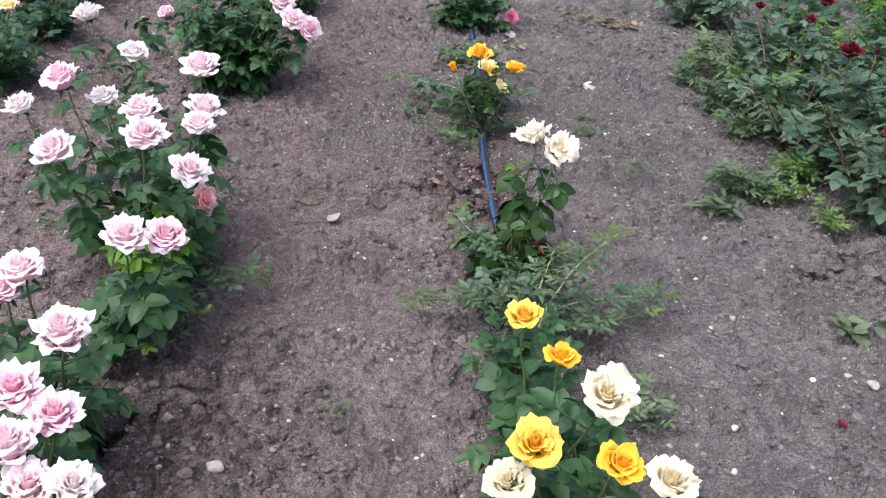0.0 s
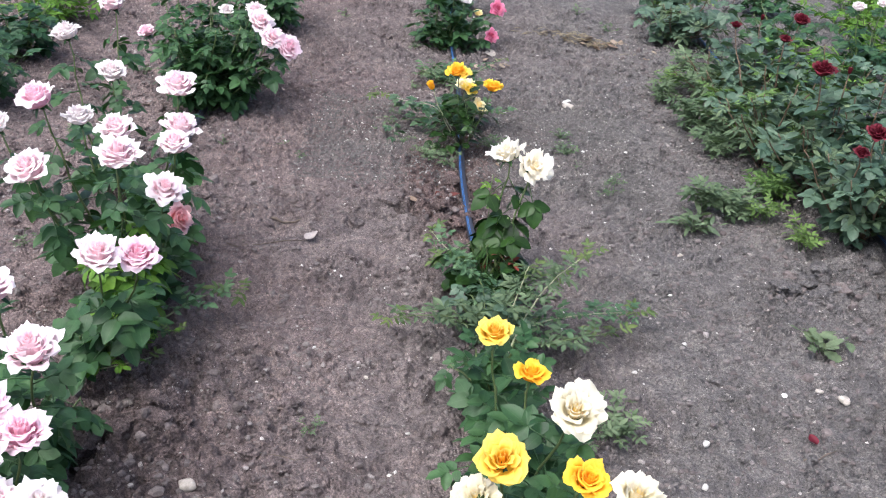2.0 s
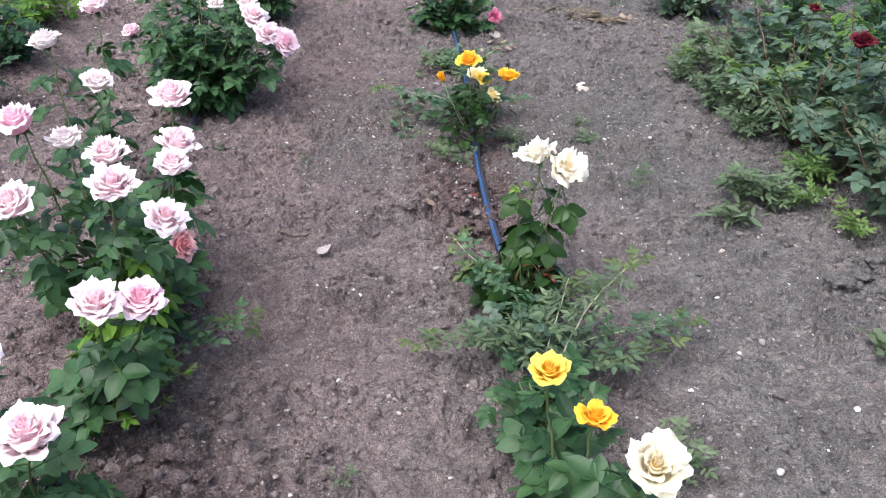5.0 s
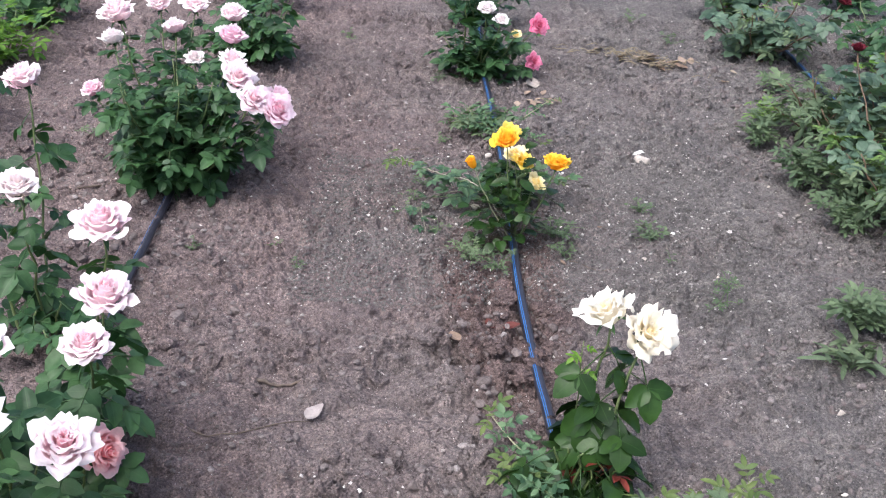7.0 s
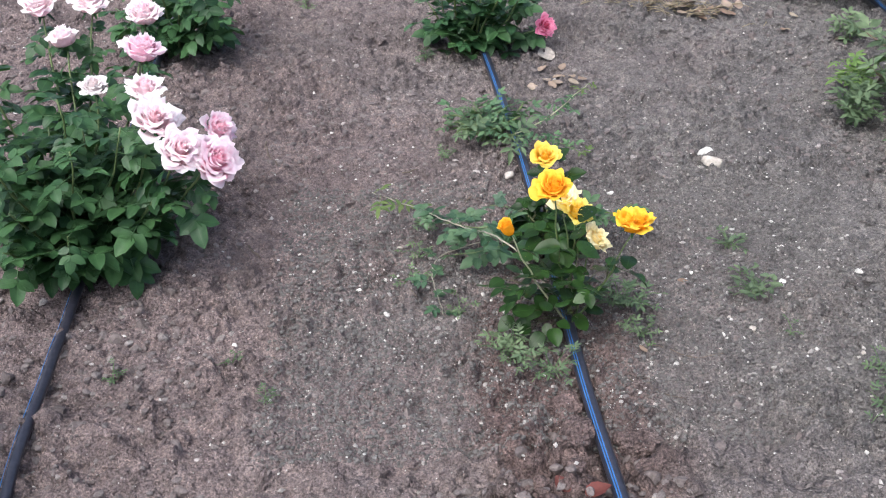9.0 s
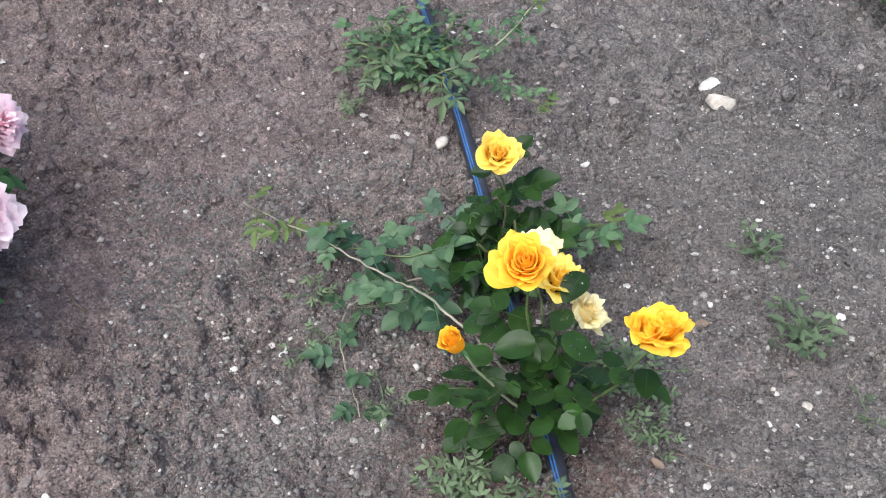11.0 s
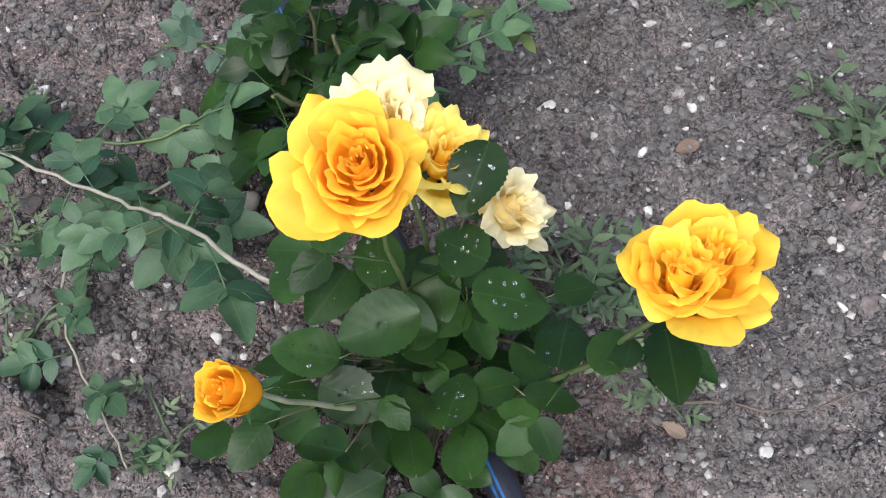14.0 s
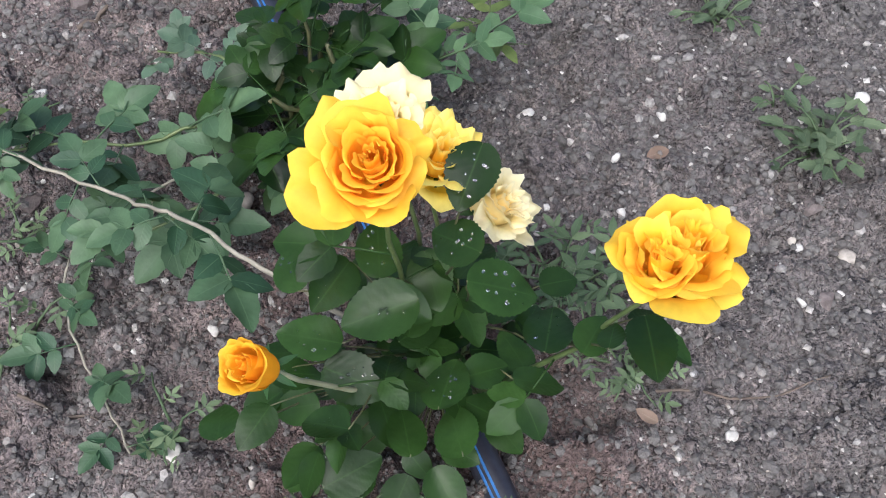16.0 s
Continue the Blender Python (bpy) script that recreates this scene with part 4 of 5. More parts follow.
grains("pale_grit", PALE, grng, cx, cy, sizes(1500, 0.0012, 0.0042, 2.8), 0.45, 0.3, 0.5, "small pale pebbles among the crumbs", "grit")


def stone(x, y, length, mat, label, seed, wide=0.7, tall=0.5, turn=0.0, name="stone", category="stone", rough=0.16, block=1.0):
    """One stone, faceted and rounded, sunk a little into the soil."""
    bv, bf = ico_fine()
    r = np.random.RandomState(seed)
    d = r.normal(0, 1, (11, 3))
    d /= np.linalg.norm(d, axis=1)[:, None]
    lim = r.uniform(0.52, 0.9, 11)
    v = np.sign(bv) * np.abs(bv) ** block
    for q, k in zip(d, lim):
        over = np.maximum(0, v @ q - k)
        v = v - over[:, None] * q[None]
    v = v * (1 + rough * 0.35 * r.uniform(-1, 1, (len(v), 1)))
    v = v * np.array([0.5 * length, 0.5 * length * wide, 0.5 * length * tall])
    me = mesh_from(name, v, bf, mat)
    ob = new(name, me)
    place(ob, Matrix.Translation((x, y, height_at(x, y) + 0.28 * length * tall)) @ pose(0, 0, 0, r.uniform(-8, 8), r.uniform(-8, 8), turn))
    return tagged(ob, label, category, "stones")


def clod(x, y, length, label, seed):
    """A lump of earth: rough and crumbly all over, half sunk."""
    bm = bmesh.new()
    bmesh.ops.create_icosphere(bm, subdivisions=4 if y > 2.9 else 3, radius=1.0)
    rng = random.Random(seed)
    off = Vector((rng.uniform(0, 90), rng.uniform(0, 90), rng.uniform(0, 90)))
    for v in bm.verts:
        d = v.co.copy()
        k = 0.75 + 0.42 * noise.noise(d * 1.3 + off) + 0.28 * abs(noise.noise(d * 3.1 + off)) + 0.13 * noise.noise(d * 7.0 + off) + 0.07 * noise.noise(d * 15.0 + off)
        v.co = Vector((d.x, d.y * 0.8, d.z * 0.5)) * k * 0.5 * length
    me = bpy.data.meshes.new("soil_clod")
    bm.to_mesh(me)
    bm.free()
    me.materials.append(SOIL)
    ob = new("soil_clod", me)
    place(ob, Matrix.Translation((x, y, height_at(x, y) + 0.13 * length)) @ pose(0, 0, 0, rng.uniform(-10, 10), rng.uniform(-10, 10), rng.uniform(0, 360)))
    return tagged(ob, label, "soil clod", "soil clods")


stone(0.762, 4.2, 0.072, STONE, "beige limestone lump lying on bare soil", 1, 0.6, 0.5, -6, rough=0.35, block=0.55)
stone(0.757, 4.256, 0.045, CHALK, "white stone chip beside a limestone lump", 2, 0.7, 0.7, 15, rough=0.35, block=0.65)
stone(-0.34, 1.585, 0.05, STONE, "pale grey rounded stone at the path's edge", 3, 0.8, 0.6, 10)
stone(1.227, 2.037, 0.042, STONE, "greyish pale stone on the soil path", 4, 0.8, 0.5, 80)
clod(1.046, 3.916, 0.045, "grey-brown soil lump on the path", 5)
stone(0.17, 3.819, 0.034, STONE, "buff stone chip under the rose shoots", 6, 0.7, 0.5, 5, rough=0.3)
stone(0.223, 4.172, 0.034, STONE, "buff stone chip beside the water pipe", 7, 0.8, 0.6, 30, rough=0.3)
clod(0.445, 3.735, 0.062, "brown soil lump behind the yellow roses", 8)
for k, (sx, sy, sl) in enumerate(((0.883, 2.317, 0.022), (-0.104, 3.789, 0.016), (-0.16, 3.752, 0.017), (0.65, 3.546, 0.022), (0.759, 3.682, 0.018), (-0.085, 3.745, 0.017),
                                  (0.045, 3.608, 0.018), (0.61, 3.576, 0.015), (0.463, 3.441, 0.013), (0.894, 2.583, 0.018), (-0.105, 2.536, 0.014), (0.236, 3.491, 0.012), (1.08, 2.05, 0.025), (0.53, 2.32, 0.028))):
    stone(sx, sy, sl, CHALK if k % 4 != 3 else STONE, "small pale pebble lying on the soil", 20 + k, 0.6 if k % 2 else 0.85, 0.5, 40 * k, "pebble", "pebble", 0.3, 0.8)
for k, (sx, sy, sl) in enumerate(((0.204, 3.338, 0.05), (0.121, 3.298, 0.055), (0.373, 3.374, 0.035), (0.47, 3.33, 0.04), (-0.62, 1.5, 0.06), (-0.52, 1.72, 0.07), (1.42, 2.62, 0.07), (1.6, 2.5, 0.08), (0.14, 3.0, 0.045), (0.12, 4.02, 0.03))):
    clod(sx, sy, sl, "crumbly dry soil clod near the roses", 50 + k)


for k, (sx, sy, sl) in enumerate(((0.442, 3.639, 0.014), (0.096, 3.558, 0.011), (0.108, 3.706, 0.014), (0.021, 3.678, 0.012), (0.509, 3.72, 0.015), (0.579, 3.751, 0.014), (0.468, 3.829, 0.01), (0.457, 3.801, 0.013), (0.474, 3.408, 0.011), (-0.103, 3.64, 0.02),
                                  (0.03, 4.022, 0.015), (0.611, 3.77, 0.009), (0.582, 3.52, 0.015), (-0.066, 3.915, 0.018), (0.467, 4.091, 0.021), (0.167, 4.236, 0.017), (0.735, 4.361, 0.015), (0.722, 3.911, 0.014), (1.158, 4.049, 0.017), (0.934, 3.694, 0.021),
                                  (-0.415, 3.575, 0.016), (0.981, 2.85, 0.026), (0.823, 1.829, 0.03), (1.185, 2.087, 0.023), (0.118, 1.822, 0.015), (0.785, 1.678, 0.026), (0.008, 2.028, 0.019), (0.704, 2.129, 0.017))):
    stone(sx, sy, sl, (CHALK, STONE)[k % 5 in (1, 3)], "small pale stone chip lying on the soil", 700 + k, 0.5 + 0.1 * (k % 4), 0.5, 53 * k, "pebble", "pebble", 0.3, 0.75)


crng = random.Random(17)
for k in range(54):
    mx, my, wide_x, wide_y, biggest = ((0.19, 3.12, 0.085, 0.17, 0.11), (-0.5, 1.7, 0.16, 0.17, 0.11), (1.5, 2.66, 0.2, 0.12, 0.11))[k % 3]
    clod(crng.gauss(mx, wide_x), crng.gauss(my, wide_y), crng.uniform(0.04, biggest), ("red-brown clod of loose earth beside the pipe", "dark clod of freshly dug earth", "grey-brown clod of dug earth by the crimson roses")[k % 3], 400 + k)


srng = random.Random(61)
for k in range(24):
    if k < 14:
        sx, sy, sl = srng.uniform(-0.3, 0.95), srng.uniform(3.3, 4.2), srng.uniform(0.007, 0.014)
    else:
        sx, sy, sl = srng.uniform(-0.5, 1.3), srng.uniform(1.7, 5.2), srng.uniform(0.009, 0.02)
    stone(sx, sy, sl, (CHALK, STONE, PALE)[k % 3], "small pale pebble lying on the soil", 300 + k, srng.uniform(0.55, 0.9), srng.uniform(0.4, 0.7), srng.uniform(0, 180), "pebble", "pebble", 0.35, 0.75)


# ---- water pipes along the rows ----
def water_pipe(points, label, seed, stripes=(107, 128), radius=0.0128):
    rng = random.Random(seed)
    pts = []
    for i in range(len(points) - 1):
        a, b = Vector((*points[i], 0)), Vector((*points[i + 1], 0))
        n = max(2, int((b - a).length / 0.06))
        pts += [a.lerp(b, k / n) for k in range(n)]
    pts.append(Vector((*points[-1], 0)))
    for i, p in enumerate(pts):
        s = [height_at(p.x + dx, p.y + dy) for dx in (-0.01, 0.01) for dy in (-0.15, -0.05, 0.05, 0.15)]
        p.z = 0.0125 + 0.5 * (sum(s) / len(s) + max(s))
        p.x += 0.004 * math.sin(p.y * 3.1 + seed)
    level = [p.z for p in pts]
    for i, p in enumerate(pts):
        p.z = sum(level[max(0, i - 1):i + 2]) / len(level[max(0, i - 1):i + 2])
    thing = root("water_pipe", pts[0], label, "water pipe", "water pipes", "")
    base = WORLD_OF[thing.name]
    inv = base.inverted()
    v, f = steady_tube(pts, radius, 14)
    part("tube", mesh_from("tube", [inv @ p for p in v], f, PIPE), thing, base)
    if stripes:
        for w in stripes:
            sv, sf = [], []
            for i, p in enumerate(pts):
                d = (pts[min(i + 1, len(pts) - 1)] - pts[max(i - 1, 0)]).normalized()
                a = d.cross(Vector((0, 0, 1))).normalized()
                b = a.cross(d)
                for dw, rr in ((-5.0, 0.0126), (-4.3, 0.0132), (4.3, 0.0132), (5.0, 0.0126)):
                    q = radians(w + dw)
                    sv.append(inv @ (p + rr * (math.cos(q) * a + math.sin(q) * b)))
            for i in range(len(pts) - 1):
                for k in range(3):
                    sf.append((i * 4 + k, i * 4 + k + 1, i * 4 + k + 5, i * 4 + k + 4))
            part("stripe", mesh_from("stripe", sv, sf, STRIPE), thing, base, "bright blue stripe along the pipe")
    return thing


water_pipe([(0.33, 0.6), (0.322, 2.04), (0.318, 2.46), (0.288, 2.87), (0.272, 3.25), (0.268, 3.6), (0.268, 3.87), (0.262, 4.22), (0.252, 4.55), (0.246, 4.95), (0.25, 7.5)], "black plastic water pipe with two blue stripes on soil", 1)
water_pipe([(-0.66, 0.6), (-0.695, 1.8), (-0.742, 3.08), (-0.758, 3.31), (-0.775, 3.77), (-0.8, 5.0), (-0.83, 7.5)], "black plastic water pipe under the pink roses", 2, (150, 172), radius=0.0098)
water_pipe([(1.74, 1.0), (1.715, 2.74), (1.7, 3.4), (1.66, 5.05), (1.645, 5.46), (1.62, 7.5)], "black plastic water pipe under the crimson roses", 3)
water_pipe([(-1.98, 2.0), (-1.9, 4.4), (-1.86, 5.0), (-1.84, 7.5)], "black plastic water pipe in a further row", 4, ())

# ---- the yellow rose at the walk's end ----
hero = root("rose_bush", (0.265, 3.575, height_at(0.265, 3.575)), "yellow rose bush with glossy dark leaves and raindrops", "rose bush", "rose bushes")
hrng = random.Random(5)
HB = Vector((0.265, 3.575, height_at(0.265, 3.575) - 0.01))


def open_bloom(bush, at, mat, width, way, seed, label, hearts, spin):
    """A bloom near enough to tell its petals apart: each one a piece of its own. hearts: whorls, the place and size of their middle in the bloom, their shape."""
    m = facing(at, way, spin, width / 1.8)
    ob = new("bloom")
    ob.empty_display_size = 0.01
    place(ob, m, bush)
    tagged(ob, label)
    for n_, (whorls, hx, hy, hz, size, shape) in enumerate(hearts):
        for v, f, uv in bloom_petals(seed + n_, whorls, nu=18, nv=14, **shape):
            part("petal", mesh_from("petal", v, f, mat, uv), ob, m @ Matrix.Translation((hx, hy, hz)) @ Matrix.Scale(size, 4))
    part("calyx", CALYX, ob, m @ Matrix.Scale(0.9, 4), "green hip and sepals")
    return m @ Vector((0, 0, -0.55))


SWIRL = ((2, 0.02), (3, 0.09), (3, 0.18), (3, 0.3), (4, 0.44), (4, 0.6), (3, 0.76))
GUARD = ((3, 0.86), (4, 1.0))
SKIRT = ((4, 0.8), (5, 1.0))
CORE = ((2, 0.08), (3, 0.26), (3, 0.46), (3, 0.68), (3, 0.9))
HALF = ((2, 0.04), (3, 0.14), (3, 0.25), (3, 0.36), (3, 0.46))
OPEN = dict(lip=0.3, point=0.44, cusp=0.03, ruffle=0.045, heart=0.34, edge=0.12, reach=0.68, curl=0.75, wide=1.05, jitter=1.8)
LIMP = dict(lip=0.54, point=0.46, cusp=0.05, ruffle=0.095, heart=0.2, edge=-0.02, reach=0.56, curl=0.8, wide=1.0, jitter=1.1)
KNOT = dict(lip=0.42, point=0.42, cusp=0.05, ruffle=0.075, heart=0.4, edge=0.12, reach=0.7, curl=0.6, wide=0.95, jitter=2.0)
RUMPLED = dict(lip=0.4, point=0.22, cusp=0.05, ruffle=0.085, heart=0.36, edge=0.04, reach=0.62, curl=0.85, wide=1.04, jitter=1.2)
BUDDING = dict(lip=0.24, point=0.25, cusp=0.08, ruffle=0.045, heart=0.72, edge=0.42, reach=0.95, curl=0.8, wide=1.0, jitter=1.2)
HEADS = [
    ((0.229, 3.585, 0.33), AMBER, 0.07, (-0.16, -0.26, 0.95), 706, "large golden yellow bloom", ((SWIRL, 0, 0.06, 0.05, 0.95, OPEN), (GUARD, 0, -0.04, -0.05, 1.0, LIMP)), 300),
    ((0.357, 3.472, 0.312), GOLD, 0.069, (0.05, 0.12, 0.98), 317, "large golden yellow bloom on an outer cane", ((CORE, -0.2, -0.14, 0.1, 0.74, KNOT), (CORE, 0.26, 0.14, 0.1, 0.74, KNOT), (SKIRT, 0, 0, 0.0, 1.0, LIMP)), 0),
    ((0.266, 3.667, 0.25), CREAM, 0.068, (-0.1, -0.15, 1.0), 323, "faded cream bloom", ((FADED, 0, 0, 0, 1.0, RUMPLED),), 80),
    ((0.288, 3.628, 0.245), LEMON, 0.066, (0.2, -0.2, 1.0), 331, "yellow bloom half hidden behind others", ((FADED, 0, 0, 0, 1.0, RUMPLED),), 120),
    ((0.323, 3.612, 0.19), CREAM, 0.06, (0.6, -0.3, 0.7), 347, "faded cream bloom", ((LOOSE, 0, 0, 0, 1.0, RUMPLED),), 160),
    ((0.137, 3.52, 0.28), ORANGE, 0.05, (-0.42, -0.12, 0.88), 353, "half-open golden orange bud", ((HALF, 0, 0, 0, 1.0, BUDDING),), 200),
]
for at, mat_, width_, way_, seed_, words_, hearts_, spin_ in HEADS:
    end_ = open_bloom(hero, at, mat_, width_, way_, seed_, words_, hearts_, spin_)
    f0_ = HB + Vector((hrng.uniform(-0.015, 0.015), hrng.uniform(-0.015, 0.015), 0))
    line_ = bend(f0_, end_, ((at[0] - HB.x) * 0.12, (at[1] - HB.y) * 0.1, 0.01), 8, hrng, 0.003)
    add_cane(hero, line_, 0.0026, CANE_PALE if mat_ is ORANGE else CANE)
    dress(hero, line_, "dark", 0.075, hrng, 0.3, 0.75, 0.04, (-40, 5))
# leaflets: centre x, y, z, length, heading of the long axis in degrees from +x
UPPER = [(0.217, 3.561, 0.205, 0.049, -5), (0.295, 3.542, 0.21, 0.049, -25), (0.316, 3.514, 0.185, 0.042, 55), (0.299, 3.602, 0.255, 0.044, 45), (0.278, 3.579, 0.225, 0.041, 125),
         (0.235, 3.608, 0.2, 0.04, 70), (0.197, 3.6, 0.19, 0.04, 35), (0.179, 3.635, 0.17, 0.036, 85), (0.171, 3.575, 0.18, 0.041, 145), (0.19, 3.541, 0.165, 0.044, 135),
         (0.155, 3.564, 0.16, 0.033, -15), (0.246, 3.52, 0.15, 0.042, 55), (0.16, 3.518, 0.17, 0.035, -50), (0.332, 3.474, 0.24, 0.021, 55), (0.329, 3.486, 0.22, 0.03, 35), (0.351, 3.459, 0.235, 0.04, 70)]
LOWER = [(0.242, 3.498, 0.12, 0.042, 85), (0.212, 3.518, 0.1, 0.037, 75), (0.275, 3.521, 0.14, 0.032, 175), (0.266, 3.502, 0.12, 0.035, 125), (0.304, 3.498, 0.14, 0.036, -15),
         (0.117, 3.548, 0.14, 0.033, 35), (0.096, 3.571, 0.12, 0.036, 75), (0.167, 3.506, 0.1, 0.042, 5), (0.136, 3.527, 0.09, 0.035, 35), (0.254, 3.622, 0.15, 0.04, 45),
         (0.247, 3.57, 0.14, 0.037, 15), (0.266, 3.591, 0.16, 0.041, 75), (0.219, 3.557, 0.12, 0.034, -5), (0.3, 3.593, 0.16, 0.039, 35), (0.241, 3.575, 0.17, 0.034, 125),
         (0.304, 3.534, 0.12, 0.034, 95), (0.349, 3.558, 0.15, 0.03, -5), (0.191, 3.537, 0.07, 0.038, 45)]


def fine_leaflet(seed):
    rng = random.Random(seed)
    v, f, uv = leaflet_geo(1.0, 0.74, 27, rng.uniform(0.04, 0.2), rng.uniform(0.05, 0.2), 0.03, rng, rng.uniform(-0.15, 0.15))
    v = [(x, y - 0.5, z + 0.06) for x, y, z in v]
    return mesh_from("leaf", v, f, LEAF_DARK, uv)


FINE = [fine_leaflet(600 + k) for k in range(6)]


def drop_mesh():
    bv, bf = ico_fine()
    v = bv * np.array([1, 1, 0.55])
    return mesh_from("raindrop", v, bf, DROP)


RAINDROP = drop_mesh()
for k, (lx, ly, lz, ll, la) in enumerate(UPPER + LOWER):
    m_ = Matrix.Translation((lx, ly, lz)) @ pose(0, 0, 0, 0, 0, la - 90 + (180 if k % 3 == 0 else 0)) @ pose(0, 0, 0, hrng.uniform(-24, 12), hrng.uniform(-22, 22), 0) @ Matrix.Scale(ll * 1.08, 4)
    leaf_ = part("leaf", FINE[k % 6], hero, m_)
    foot_ = m_ @ Vector((0, -0.5, 0.06))
    node_ = Vector((HB.x + (lx - HB.x) * 0.45, HB.y + (ly - HB.y) * 0.45, max(0.03, lz - 0.035)))
    if lx > 0.32 and ly < 3.5:
        node_ = Vector((0.325, 3.505, 0.17))
    add_cane(hero, bend(node_, foot_, (0, 0, 0.006), 4, hrng, 0.001), 0.001, STALK, "leaf_stalk")
    if k < 13:
        for j in range(9):
            u_, s_ = hrng.uniform(-0.2, 0.2), hrng.uniform(-0.3, 0.32)
            dm_ = m_ @ Matrix.Translation((u_, s_, 0.06 + 0.12 * abs(u_) - 0.12 * (s_ + 0.5) ** 2 + 0.008)) @ Matrix.Scale(hrng.uniform(0.01, 0.03), 4)
            part("raindrop", RAINDROP, leaf_, dm_)
for k in range(38):
    a_ = 2.39996 * k
    r_ = 0.105 * math.sqrt((k + 0.5) / 38)
    p_ = Vector((0.226 + r_ * 1.1 * math.cos(a_), 3.562 + r_ * 0.8 * math.sin(a_), hrng.uniform(0.03, 0.15) * (1.15 - r_ * 4)))
    part("leaf", FINE[k % 6], hero, Matrix.Translation(p_) @ pose(0, 0, 0, hrng.uniform(-38, 12), hrng.uniform(-30, 30), math.degrees(a_) - 90 + hrng.uniform(-30, 30)) @ Matrix.Scale(hrng.uniform(0.028, 0.042), 4))
    add_cane(hero, bend(Vector((HB.x, HB.y, p_.z * 0.5)), p_, (0, 0, 0.01), 3, hrng, 0.001), 0.0011, STALK, "leaf_stalk")
# the long pale shoot that arches away over the soil
sucker(hero, [(0.245, 3.59, 0.06), (0.2, 3.613, 0.125), (0.166, 3.648, 0.15), (0.15, 3.672, 0.152), (0.119, 3.728, 0.14), (0.092, 3.765, 0.125), (0.055, 3.812, 0.115), (0.0, 3.878, 0.105), (-0.072, 3.947, 0.1), (-0.125, 4.004, 0.092)], "shoot", 0.075, 0.0022, 21, 0.02, "tip", CANE_GREY, 0.38, (-45, 10))

# ---- the small yellow rose behind it ----
small = rose_bush("small yellow rose bush with one bloom beside the pipe", (0.262, 3.85), [(0.266, 3.9, 0.222, "yellow", 0.068, (-0.05, -0.45, 0.9))], "dark", 0.085, 10, 0.085, 0.13, 31, 0.019, thick=0.0024, cane_mat=STALK)
sucker(small, [(0.25, 3.86, 0.03), (0.18, 3.86, 0.07), (0.11, 3.87, 0.065), (0.05, 3.9, 0.06), (-0.03, 3.93, 0.05)], "shoot", 0.085, 0.002, 32, 0.028, None, CANE, 0.15)
sucker(small, [(0.24, 3.84, 0.03), (0.17, 3.8, 0.06), (0.1, 3.79, 0.05), (0.03, 3.8, 0.04)], "shoot", 0.085, 0.002, 33, 0.032, None, CANE, 0.15)
sucker(small, [(0.27, 3.84, 0.03), (0.34, 3.83, 0.08), (0.4, 3.83, 0.09), (0.45, 3.86, 0.075)], "briar", 0.085, 0.002, 34, 0.013, "tip", CANE, 0.2)
sucker(small, [(0.25, 3.87, 0.03), (0.2, 3.93, 0.07), (0.15, 3.97, 0.06)], "blue", 0.055, 0.002, 35, 0.014, None, CANE, 0.15)

sucker(small, [(0.22, 3.84, 0.03), (0.12, 3.83, 0.05), (0.02, 3.81, 0.03), (0.0, 3.74, 0.025), (0.01, 3.67, 0.02), (0.015, 3.62, 0.015)], "shoot", 0.06, 0.0015, 36, 0.03, None, CANE_GREY, 0.4)

# ---- young rose growth further along the pipe ----
young = rose_bush("low young rose growth beside the water pipe", (0.2, 4.4), [], "briar", 0.075, 12, 0.16, 0.1, 41, 0.02, mixed="weed")
sucker(young, [(0.24, 4.36, 0.03), (0.33, 4.33, 0.09), (0.4, 4.36, 0.13), (0.47, 4.44, 0.14)], "briar", 0.06, 0.002, 42, 0.018, "tip", CANE_PALE, 0.2)
sucker(young, [(0.24, 4.38, 0.03), (0.3, 4.28, 0.07), (0.36, 4.22, 0.08), (0.42, 4.18, 0.06)], "briar", 0.05, 0.0018, 43, 0.02, "tip", CANE, 0.2)

# ---- the far bush of the middle row ----
rose_bush("rose bush with white and pink faded blooms", (0.19, 5.07),
          [(0.234, 4.957, 0.31, "white", 0.075), (0.289, 4.916, 0.28, "white", 0.06), (0.15, 5.0, 0.35, "pink", 0.08), (0.472, 5.2, 0.18, "hotpink", 0.085, (0.3, -0.8, 0.5)),
           (0.441, 5.005, 0.085, "hotpink", 0.07, (0.3, -0.8, 0.4)), (0.36, 4.99, 0.2, "cream", 0.05)], "rose", 0.115, 9, 0.17, 0.3, 51, 0.026)
rose_bush("leafy rose bush at the end of a row", (0.22, 5.75), [(0.3, 5.7, 0.3, "white", 0.07)], "rose", 0.115, 9, 0.2, 0.32, 52, 0.03, far=True)

# ---- the cream rose ----
cream = rose_bush("rose bush with two ivory blooms and dark leaves", (0.325, 2.5), [(0.352, 2.6, 0.405, "spent", 0.098, (-0.35, 0.1, 0.85)), (0.43, 2.57, 0.382, "spent", 0.094, (0.2, -0.6, 0.75))], "dark", 0.16, 7, 0.07, 0.32, 61, 0.024, start=0.35, lift=(-75, -20))
sucker(cream, [(0.33, 2.49, 0.02), (0.27, 2.52, 0.07), (0.2, 2.58, 0.1), (0.15, 2.66, 0.12)], "briar", 0.07, 0.002, 62, 0.014, "tip", CANE_PALE, 0.1)
sucker(cream, [(0.32, 2.47, 0.02), (0.27, 2.46, 0.07), (0.22, 2.5, 0.09), (0.2, 2.53, 0.08)], "briar", 0.07, 0.002, 65, 0.014, None, CANE_PALE, 0.1)

